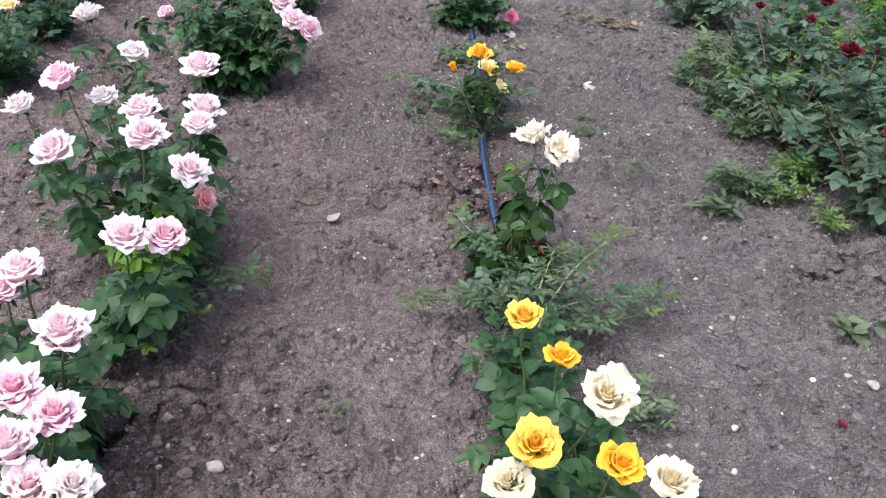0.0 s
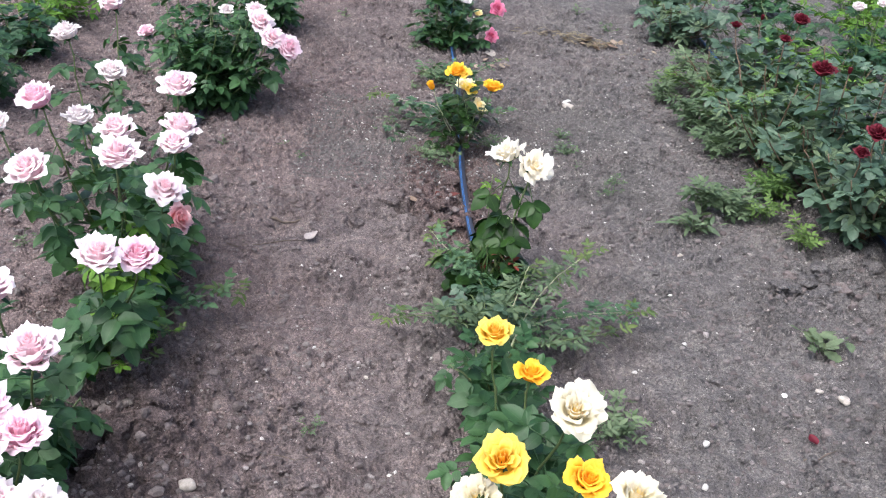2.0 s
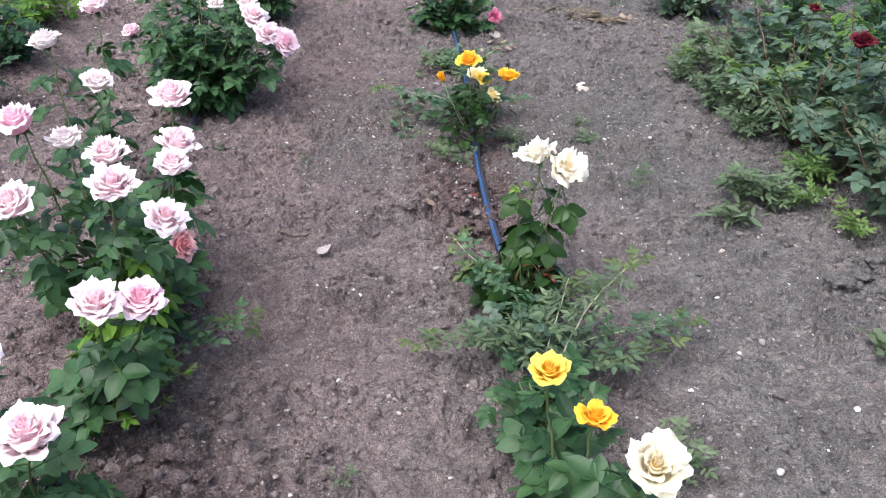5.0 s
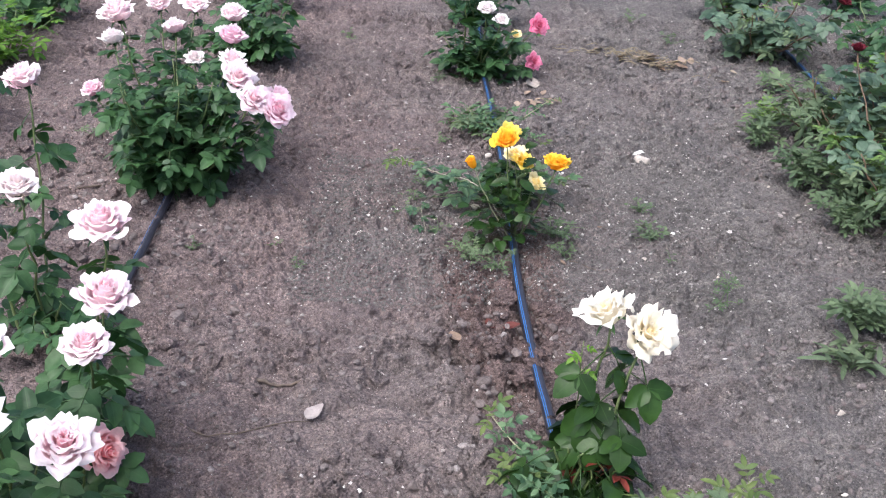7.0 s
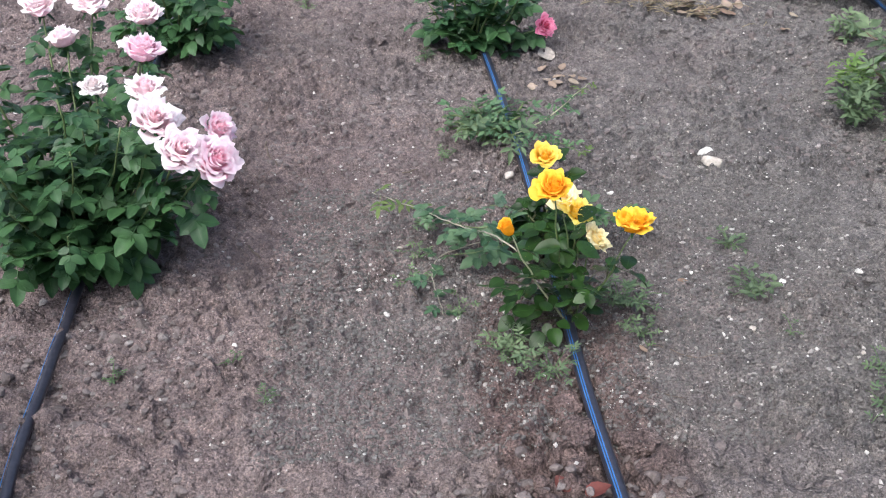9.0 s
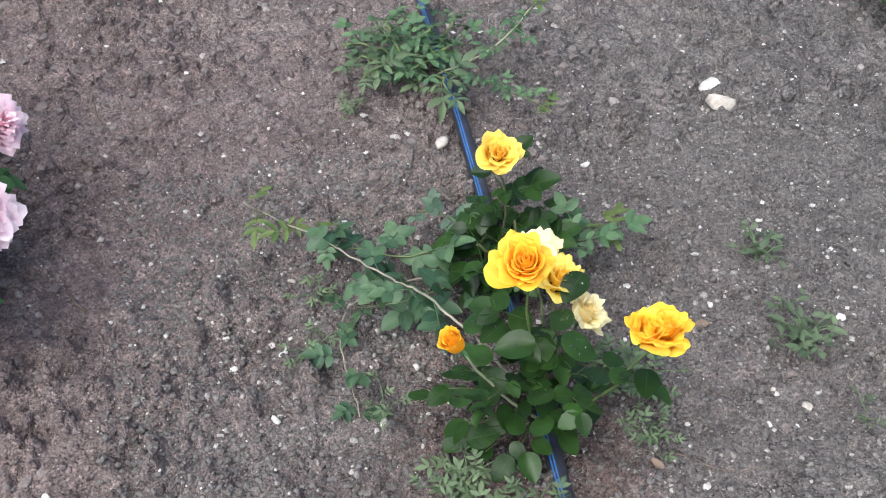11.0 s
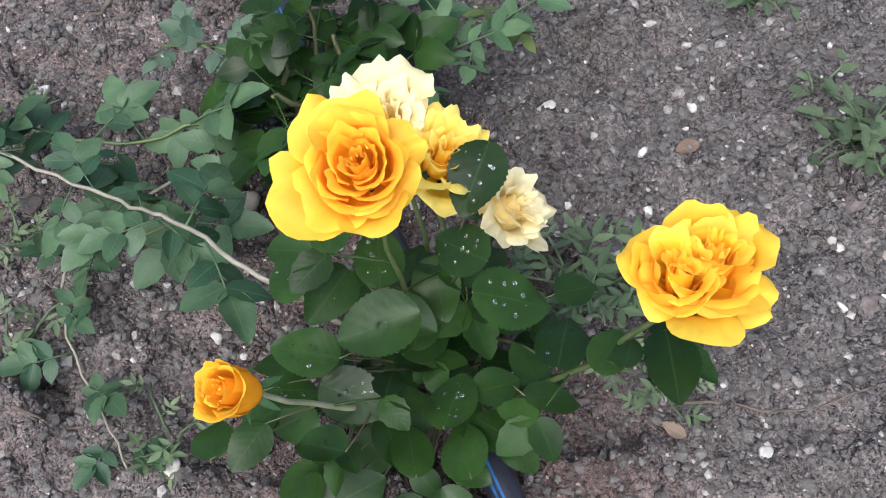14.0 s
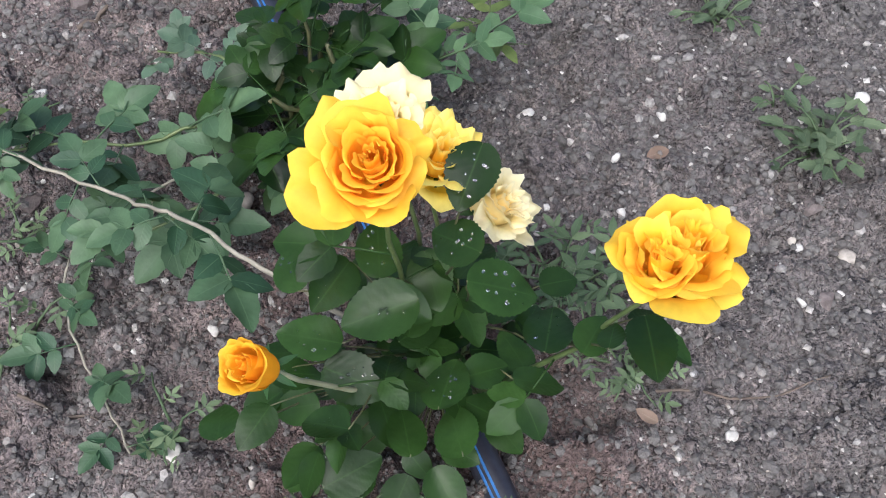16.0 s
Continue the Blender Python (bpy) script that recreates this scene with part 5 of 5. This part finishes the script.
sucker(cream, [(0.34, 2.49, 0.03), (0.36, 2.5, 0.1), (0.38, 2.5, 0.13)], "red", 0.085, 0.002, 63, 0.013, None, CANE_RED, 0.3)
sucker(cream, [(0.31, 2.53, 0.05), (0.315, 2.57, 0.2), (0.32, 2.61, 0.33)], "fresh", 0.05, 0.002, 64, 0.02, None, CANE, 0.5)
# ---- sprawling shoots between the cream and the near yellow roses ----
wild = rose_bush("sprawling wild rose shoots with thin pale canes", (0.32, 2.22), [], "blue", 0.085, 12, 0.15, 0.17, 71, 0.02, mixed="weed")
for k, line_ in enumerate(([(0.35, 2.06, 0.05), (0.39, 2.11, 0.14), (0.45, 2.19, 0.2), (0.52, 2.26, 0.235), (0.585, 2.33, 0.25)],
                           [(0.34, 2.18, 0.03), (0.45, 2.2, 0.09), (0.57, 2.24, 0.1), (0.68, 2.3, 0.08), (0.74, 2.34, 0.06)],
                           [(0.35, 2.16, 0.03), (0.45, 2.12, 0.08), (0.56, 2.14, 0.09), (0.66, 2.22, 0.07)],
                           [(0.3, 2.2, 0.03), (0.22, 2.2, 0.09), (0.13, 2.2, 0.09), (0.04, 2.22, 0.06)],
                           [(0.31, 2.22, 0.03), (0.3, 2.32, 0.12), (0.24, 2.42, 0.13), (0.17, 2.5, 0.11)],
                           [(0.33, 2.12, 0.03), (0.37, 2.2, 0.12), (0.4, 2.27, 0.17), (0.42, 2.33, 0.19)],
                           [(0.33, 2.2, 0.03), (0.37, 2.26, 0.12), (0.46, 2.32, 0.17), (0.52, 2.34, 0.16)])):
    sucker(wild, line_, "briar" if k % 3 == 1 else "weed", 0.075, 0.0024, 72 + k, 0.012, "tip", CANE_PALE if k in (0, 1, 5) else CANE, 0.2)

# ---- the near yellow roses ----
rose_bush("leafy low rose shoots beside the yellow rose", (0.31, 1.93), [], "rose", 0.09, 9, 0.12, 0.2, 83, 0.024)
near_yellow = rose_bush("bushy yellow rose with yellow and ivory blooms", (0.34, 1.62),
                        [(0.281, 1.708, 0.36, "yellow", 0.075, (-0.1, -0.3, 1.0)), (0.356, 1.613, 0.33, "gold", 0.068, (0.1, -0.1, 1.0)), (0.414, 1.426, 0.38, "ivory", 0.1, (0.0, -0.5, 0.85))],
                        "rose", 0.115, 7, 0.13, 0.26, 81, 0.026)
rose_bush("yellow rose bush with mixed yellow and ivory blooms", (0.33, 1.3),
          [(0.269, 1.25, 0.4, "yellow", 0.092, (-0.1, -0.5, 0.85)), (0.421, 1.263, 0.36, "gold", 0.076, (0.1, -0.4, 0.9)), (0.231, 1.234, 0.33, "ivory", 0.08), (0.498, 1.228, 0.36, "ivory", 0.085)],
          "rose", 0.115, 6, 0.14, 0.28, 82, 0.026)

# ---- the pink row ----
rose_bush("pink rose bush with several large blooms", (-0.62, 1.2),
          [(-0.549, 1.199, 0.48, "rosy", 0.088), (-0.48, 1.169, 0.46, "rosy", 0.084), (-0.521, 1.098, 0.46, "pink", 0.088), (-0.481, 1.056, 0.42, "pink", 0.079), (-0.418, 1.062, 0.42, "white", 0.075)],
          "rose", 0.121, 5, 0.15, 0.3, 101, 0.028, lift=(-55, 18))
rose_bush("pink rose bush with pale blooms on tall canes", (-0.66, 1.6),
          [(-0.658, 1.522, 0.5, "pink", 0.085), (-0.532, 1.367, 0.48, "pink", 0.098), (-0.694, 1.515, 0.46, "rosy", 0.08)], "rose", 0.121, 4, 0.13, 0.28, 102, 0.028, lift=(-55, 18))
pair = rose_bush("pink rose bush with two touching blooms", (-0.64, 1.97), [(-0.558, 1.798, 0.43, "pink", 0.1), (-0.491, 1.858, 0.4, "rosy", 0.098)], "rose", 0.128, 4, 0.1, 0.2, 103, 0.03, lift=(-55, 18))
sucker(pair, [(-0.62, 1.97, 0.03), (-0.55, 2.05, 0.08), (-0.47, 2.16, 0.1), (-0.4, 2.26, 0.09), (-0.34, 2.31, 0.07)], "briar", 0.095, 0.002, 104, 0.02, "tip", CANE, 0.35)
sucker(pair, [(-0.63, 1.95, 0.03), (-0.56, 1.97, 0.09), (-0.5, 2.02, 0.1), (-0.46, 2.05, 0.09)], "fresh", 0.055, 0.002, 105, 0.016, "tip", CANE, 0.3)
sucker(pair, [(-0.66, 1.94, 0.03), (-0.62, 1.88, 0.08), (-0.55, 1.88, 0.1), (-0.5, 1.93, 0.09)], "fresh", 0.055, 0.002, 106, 0.016, "tip", CANE_PALE, 0.3)
rose_bush("pink rose bush crowded with pale blooms", (-0.66, 2.32),
          [(-0.634, 2.227, 0.545, "pink", 0.088), (-0.574, 2.033, 0.56, "pink", 0.1), (-0.51, 2.17, 0.42, "pink", 0.092), (-0.525, 2.35, 0.25, "salmon", 0.08, (0.8, -0.5, 0.3)),
           (-0.819, 2.133, 0.465, "pink", 0.1), (-0.854, 2.317, 0.575, "rosy", 0.1), (-0.774, 2.376, 0.51, "white", 0.08), (-0.961, 2.306, 0.5, "white", 0.08)],
          "rose", 0.128, 7, 0.15, 0.34, 107, 0.03, lift=(-55, 18))
rose_bush("fresh bright green shoots of a young rose", (-0.615, 2.1), [], "fresh", 0.14, 9, 0.07, 0.43, 108, 0.022, lift=(-65, -10), low=0.55)
rose_bush("pink rose bush on tall thin canes", (-0.72, 2.68),
          [(-0.603, 2.709, 0.5, "pink", 0.105), (-0.565, 2.565, 0.43, "pink", 0.1), (-0.53, 2.36, 0.46, "pink", 0.085)], "rose", 0.128, 3, 0.12, 0.3, 109, 0.034, lift=(-55, 18))
rose_bush("pale pink rose bush with long bare canes", (-0.9, 3.02),
          [(-0.884, 3.012, 0.42, "white", 0.09), (-1.049, 3.107, 0.51, "white", 0.09), (-0.952, 3.298, 0.565, "pink", 0.09)], "rose", 0.121, 3, 0.14, 0.28, 110, 0.034, lift=(-55, 18))
rose_bush("big dense pink rose bush with many blooms", (-0.79, 3.86),
          [(-0.44, 3.81, 0.3, "rosy", 0.112, (0.7, -0.5, 0.6)), (-0.55, 3.835, 0.39, "pink", 0.1, (0.4, -0.5, 0.8)), (-0.5, 3.79, 0.34, "pink", 0.1, (0.5, -0.5, 0.7)), (-0.614, 4.11, 0.43, "rosy", 0.095), (-0.637, 4.276, 0.45, "pink", 0.09),
           (-0.915, 3.946, 0.54, "pink", 0.105), (-0.999, 4.139, 0.4, "white", 0.08), (-0.835, 4.273, 0.4, "pink", 0.08), (-0.895, 4.34, 0.46, "pink", 0.09), (-0.793, 4.4, 0.44, "pink", 0.09),
           (-0.728, 4.071, 0.365, "white", 0.06), (-0.588, 3.959, 0.4, "pink", 0.085), (-1.066, 4.082, 0.245, "rosy", 0.075), (-0.475, 4.1, 0.23, "rosy", 0.085, (0.7, -0.4, 0.6))],
          "rose", 0.108, 17, 0.19, 0.52, 111, 0.022, lift=(-50, 20), start=0.15)
rose_bush("leafy pink rose bush at the row's far end", (-0.72, 5.1), [(-0.605, 4.95, 0.36, "cream", 0.075), (-0.78, 5.0, 0.4, "pink", 0.08)], "rose", 0.121, 12, 0.24, 0.36, 112, 0.03, lift=(-55, 18))
rose_bush("leafy rose bush far along the pink row", (-0.85, 5.9), [(-0.8, 5.8, 0.4, "pink", 0.08)], "rose", 0.121, 10, 0.26, 0.36, 113, 0.034, far=True, lift=(-55, 18))

# ---- the further rows on both sides ----
for k, (bx_, by_, h_) in enumerate(((-1.66, 3.75, 0.3), (-1.72, 4.35, 0.34), (-1.74, 4.95, 0.3), (-1.8, 5.55, 0.32), (-1.82, 6.15, 0.3))):
    heads_ = [(-1.47, 3.5, 0.4, "cream", 0.07)] if k == 0 else []
    rose_bush("leafy dark green rose bush in a further row", (bx_, by_), heads_, "rose" if k != 2 else "fresh", 0.12, 13, 0.26, h_, 121 + k, 0.03, far=True)
CRIMSON_ROW = [
    ((1.62, 3.02), [(1.534, 2.898, 0.44, "crimson", 0.07), (1.52, 2.934, 0.36, "crimson", 0.05), (1.6, 2.97, 0.47, "crimson", 0.04)], 0.44),
    ((1.6, 3.4), [(1.533, 3.433, 0.48, "crimson", 0.085), (1.66, 3.5, 0.46, "crimson", 0.04)], 0.42),
    ((1.55, 3.85), [(1.546, 3.91, 0.46, "crimson", 0.05), (1.468, 4.327, 0.4, "crimson", 0.05)], 0.4),
    ((1.6, 4.3), [(1.722, 4.251, 0.46, "crimson", 0.075), (1.6, 4.4, 0.42, "crimson", 0.04)], 0.38),
    ((1.5, 5.42), [(1.639, 4.95, 0.4, "crimson", 0.06), (1.62, 5.3, 0.38, "crimson", 0.05)], 0.3),
    ((1.55, 6.0), [], 0.32),
    ((1.85, 2.55), [], 0.42),
    ((1.5, 3.68), [], 0.34),
    ((1.46, 4.1), [], 0.3),
    ((1.48, 4.5), [], 0.28),
    ((1.85, 3.7), [], 0.42),
    ((1.9, 4.2), [], 0.4),
    ((1.9, 3.2), [], 0.42),
]
for k, (b_, heads_, h_) in enumerate(CRIMSON_ROW):
    rose_bush("dense dark crimson rose bush with dusty leaves" if k not in (7, 8, 9) else "leggy grey-green rose shoots at the crimson row's edge", b_, heads_, "weed" if k in (7, 8, 9) else "blue", 0.122, 15, 0.24, h_, 141 + k, 0.029, cane_mat=CANE_RED, mixed="mat" if k % 3 == 2 else "weed", far=k in (4, 5, 6, 10, 11, 12))
for k, (bx_, by_) in enumerate(((2.3, 4.85), (2.55, 5.3), (2.45, 4.2), (2.7, 6.0), (2.2, 6.3), (3.0, 6.6), (3.1, 5.5), (2.0, 4.75), (2.05, 5.35), (2.2, 3.6))):
    heads_ = [(2.227, 4.876, 0.4, "white", 0.07), (2.4, 5.0, 0.4, "white", 0.06)] if k == 0 else [(2.447, 5.121, 0.4, "white", 0.07)] if k == 1 else []
    rose_bush("leafy green rose bush with white blooms" if k < 2 else "leafy green rose bush in the last row", (bx_, by_), heads_, "fresh" if k % 2 else "rose", 0.121, 12, 0.28, 0.36, 161 + k, 0.034, far=True)

# ---- weeds ----
PATCH = "feathery green weeds at the foot of the crimson roses"
for k, (wx, wy, wr, wc, wk, wz) in enumerate(((1.4, 3.3, 0.12, 12, "mat", 0.06), (1.33, 3.12, 0.1, 9, "mat", 0.05), (1.12, 3.14, 0.12, 14, "weed", 0.06), (1.24, 3.18, 0.12, 14, "weed", 0.06), (1.42, 2.95, 0.1, 8, "mat", 0.05), (1.3, 3.75, 0.12, 10, "weed", 0.06),
                                              (1.26, 4.05, 0.13, 12, "weed", 0.06), (1.22, 4.4, 0.13, 12, "weed", 0.06), (1.3, 4.6, 0.12, 9, "mat", 0.06), (1.38, 3.95, 0.14, 12, "weed", 0.06), (1.45, 5.0, 0.1, 7, "weed", 0.05), (1.75, 4.6, 0.15, 10, "mat", 0.07))):
    weed(wx, wy, wr, wc, wk, wz * 1.35, 200 + k, PATCH, (25, 75))
for k, (wx, wy, wr, wc, wz) in enumerate(((1.261, 2.308, 0.07, 8, 0.07), (0.6, 1.83, 0.085, 13, 0.055), (-0.101, 1.795, 0.05, 4, 0.03), (1.06, 3.02, 0.085, 15, 0.075), (0.81, 3.272, 0.08, 6, 0.03), (0.678, 3.712, 0.05, 4, 0.026),
                                          (0.395, 3.61, 0.07, 12, 0.04), (-0.639, 3.482, 0.035, 4, 0.025), (0.166, 4.52, 0.07, 6, 0.035), (-0.045, 3.767, 0.07, 4, 0.032), (0.693, 3.833, 0.055, 13, 0.028), (0.69, 3.646, 0.06, 22, 0.03),
                                          (0.14, 3.475, 0.08, 13, 0.038), (0.41, 3.53, 0.06, 8, 0.03), (-0.333, 3.396, 0.025, 4, 0.022), (-0.414, 3.511, 0.03, 3, 0.022), (0.075, 4.309, 0.04, 5, 0.03), (0.712, 3.5, 0.04, 3, 0.022),
                                          (0.846, 3.386, 0.05, 5, 0.028), (-1.2, 3.5, 0.06, 5, 0.035), (-1.05, 2.6, 0.06, 5, 0.035), (-1.15, 4.3, 0.07, 6, 0.035), (0.21, 3.43, 0.07, 8, 0.034), (0.05, 3.62, 0.05, 4, 0.028),
                                          (-0.02, 3.86, 0.05, 4, 0.03), (1.0, 5.9, 0.08, 6, 0.04), (1.15, 5.6, 0.07, 6, 0.04), (0.05, 5.0, 0.06, 5, 0.035), (-0.35, 5.5, 0.06, 4, 0.03), (0.0, 3.98, 0.05, 4, 0.03))):
    broad = (0.6 < wx < 0.72 and wy > 3.6) or wx > 1.2
    weed(wx, wy, wr, wc, "broad" if broad else "blade" if wc == 15 else "weed", wz * (1.0 if wx > 1.2 else 0.85 if broad else 1.0), 230 + k, "low broad-leaved weed in bare soil" if broad else "low grey-green weed growing in bare soil")


# ---- dead bits on the soil ----
def stick(points, thick, seed, label="dry grey twig lying on the soil"):
    rng = random.Random(seed)
    pts = []
    for i in range(len(points) - 1):
        for s in (0, 0.25, 0.5, 0.75):
            x, y = points[i][0] + (points[i + 1][0] - points[i][0]) * s, points[i][1] + (points[i + 1][1] - points[i][1]) * s
            pts.append(Vector((x + rng.uniform(-1, 1) * 0.003, y + rng.uniform(-1, 1) * 0.003, height_at(x, y) + thick * 0.8)))
    x, y = points[-1]
    pts.append(Vector((x, y, height_at(x, y) + thick)))
    n = len(pts)
    v, f = tube_geo(pts, [thick * (1 - 0.5 * i / n) for i in range(n)], 6)
    ob = new("twig", mesh_from("twig", v, f, TWIG))
    place(ob, Matrix())
    return tagged(ob, label, "twig", "twigs")


stick([(-0.36, 2.885), (-0.31, 2.883), (-0.26, 2.878)], 0.005, 1)
stick([(-0.42, 4.45), (-0.41, 4.4), (-0.38, 4.34)], 0.003, 2)
stick([(0.085, 4.09), (0.12, 4.105), (0.155, 4.13)], 0.0028, 3)
stick([(-0.05, 3.7), (0.0, 3.66), (0.02, 3.62)], 0.0016, 4)
stick([(0.42, 3.5), (0.5, 3.46), (0.56, 3.45)], 0.0014, 5)
stick([(0.36, 3.4), (0.4, 3.36), (0.46, 3.35)], 0.0014, 6)
stick([(-0.95, 3.95), (-1.1, 3.85), (-1.25, 3.7)], 0.004, 7)
stick([(-0.42, 3.95), (-0.39, 3.9)], 0.003, 8)
stick([(-0.5, 2.72), (-0.38, 2.7), (-0.22, 2.76)], 0.002, 9)
stick([(-0.22, 1.72), (-0.1, 1.71)], 0.002, 10)
stick([(1.05, 1.8), (1.14, 1.84)], 0.0025, 11)
stick([(-0.05, 4.25), (0.02, 4.27)], 0.002, 12)


def fallen(x, y, length, mat, seed, label, name="fallen_leaf", category="leaf", turn=0.0, slim=0.55):
    rng = random.Random(seed)
    v, f, uv = leaflet_geo(length, length * slim, 9, 0.35, -0.25, 0.03, rng, 0.5)
    ob = new(name, mesh_from(name, v, f, mat, uv))
    place(ob, Matrix.Translation((x, y, height_at(x, y) + 0.006)) @ pose(0, 0, 0, 0, 8, turn))
    return tagged(ob, label, category)


fallen(0.412, 3.475, 0.02, LEAF_DRY, 1, "curled rust-brown dead leaf on soil", turn=40)
fallen(0.085, 3.835, 0.034, LEAF_DRY, 2, "dry buff dead leaf under the shoots", turn=-20)
fallen(0.56, 3.71, 0.026, LEAF_DRY, 3, "dry grey-brown dead leaf on soil", turn=100)
fallen(-0.235, 2.755, 0.05, DUSTY, 4, "pale dry fallen petal lying on the path", "fallen_petal", "petal", -40, 0.75)
fallen(0.107, 3.04, 0.035, LEAF_DRY, 5, "dry fallen leaf on the soil", "fallen_leaf", "leaf", 60, 0.8)
fallen(0.214, 3.09, 0.045, LEAF_RUST, 6, "dark red dead leaf beside the pipe", turn=-80, slim=0.7)
fallen(0.19, 3.11, 0.035, LEAF_RUST, 9, "dark red dead leaf on the clods", turn=30, slim=0.7)
fallen(1.1, 1.86, 0.03, CRIMSON, 7, "dark red fallen petal on soil", "fallen_petal", "petal", 20, 0.8)
fallen(0.45, 4.93, 0.07, STONE, 8, "buff fallen petal below a pink bloom", "fallen_petal", "petal", 20, 0.8)
for k in range(12):
    fallen(0.36 + 0.02 * (k % 4) + 0.01 * k, 4.72 + 0.035 * (k % 5), 0.035, LEAF_DRY, 30 + k, "dry fallen petal scrap under the pink blooms", "fallen_petal", "petal", 77 * k, 0.7)


def straw_heap(x, y, length, seed):
    rng = random.Random(seed)
    geo = ([], [], [])
    for k in range(110):
        s = rng.gauss(0, 0.28)
        px, py = x + s * length, y - 0.5 * s * length + rng.gauss(0, 0.03)
        a, ln = rng.uniform(-0.9, 0.9), rng.uniform(0.03, 0.09)
        z = height_at(px, py) + rng.uniform(0.002, 0.03)
        p = [Vector((px - ln * 0.5 * math.cos(a), py - ln * 0.5 * math.sin(a), z)), Vector((px, py, z + rng.uniform(0, 0.015))), Vector((px + ln * 0.5 * math.cos(a), py + ln * 0.5 * math.sin(a), max(z - 0.01, 0)))]
        v, f = tube_geo(p, [0.0013, 0.0018, 0.0008], 4)
        join_geo(geo, v, f, [(0, 0)] * len(v), Matrix())
    ob = new("dry_grass", mesh_from("dry_grass", geo[0], geo[1], STRAW))
    place(ob, Matrix())
    return tagged(ob, "pulled dry straw-coloured grass on the path", "dry grass", "", "stuff")


straw_heap(0.95, 5.3, 0.42, 1)
drng = random.Random(88)
for k in range(26):
    along_ = drng.gauss(0.3, 0.45)
    fallen(0.95 + 0.32 * along_, 5.3 - 0.16 * along_ + drng.gauss(0, 0.025), drng.uniform(0.03, 0.06), LEAF_DRY if k % 3 else TWIG, 500 + k, "curled brown dead leaf among pulled dry grass", turn=drng.uniform(0, 360), slim=0.6)
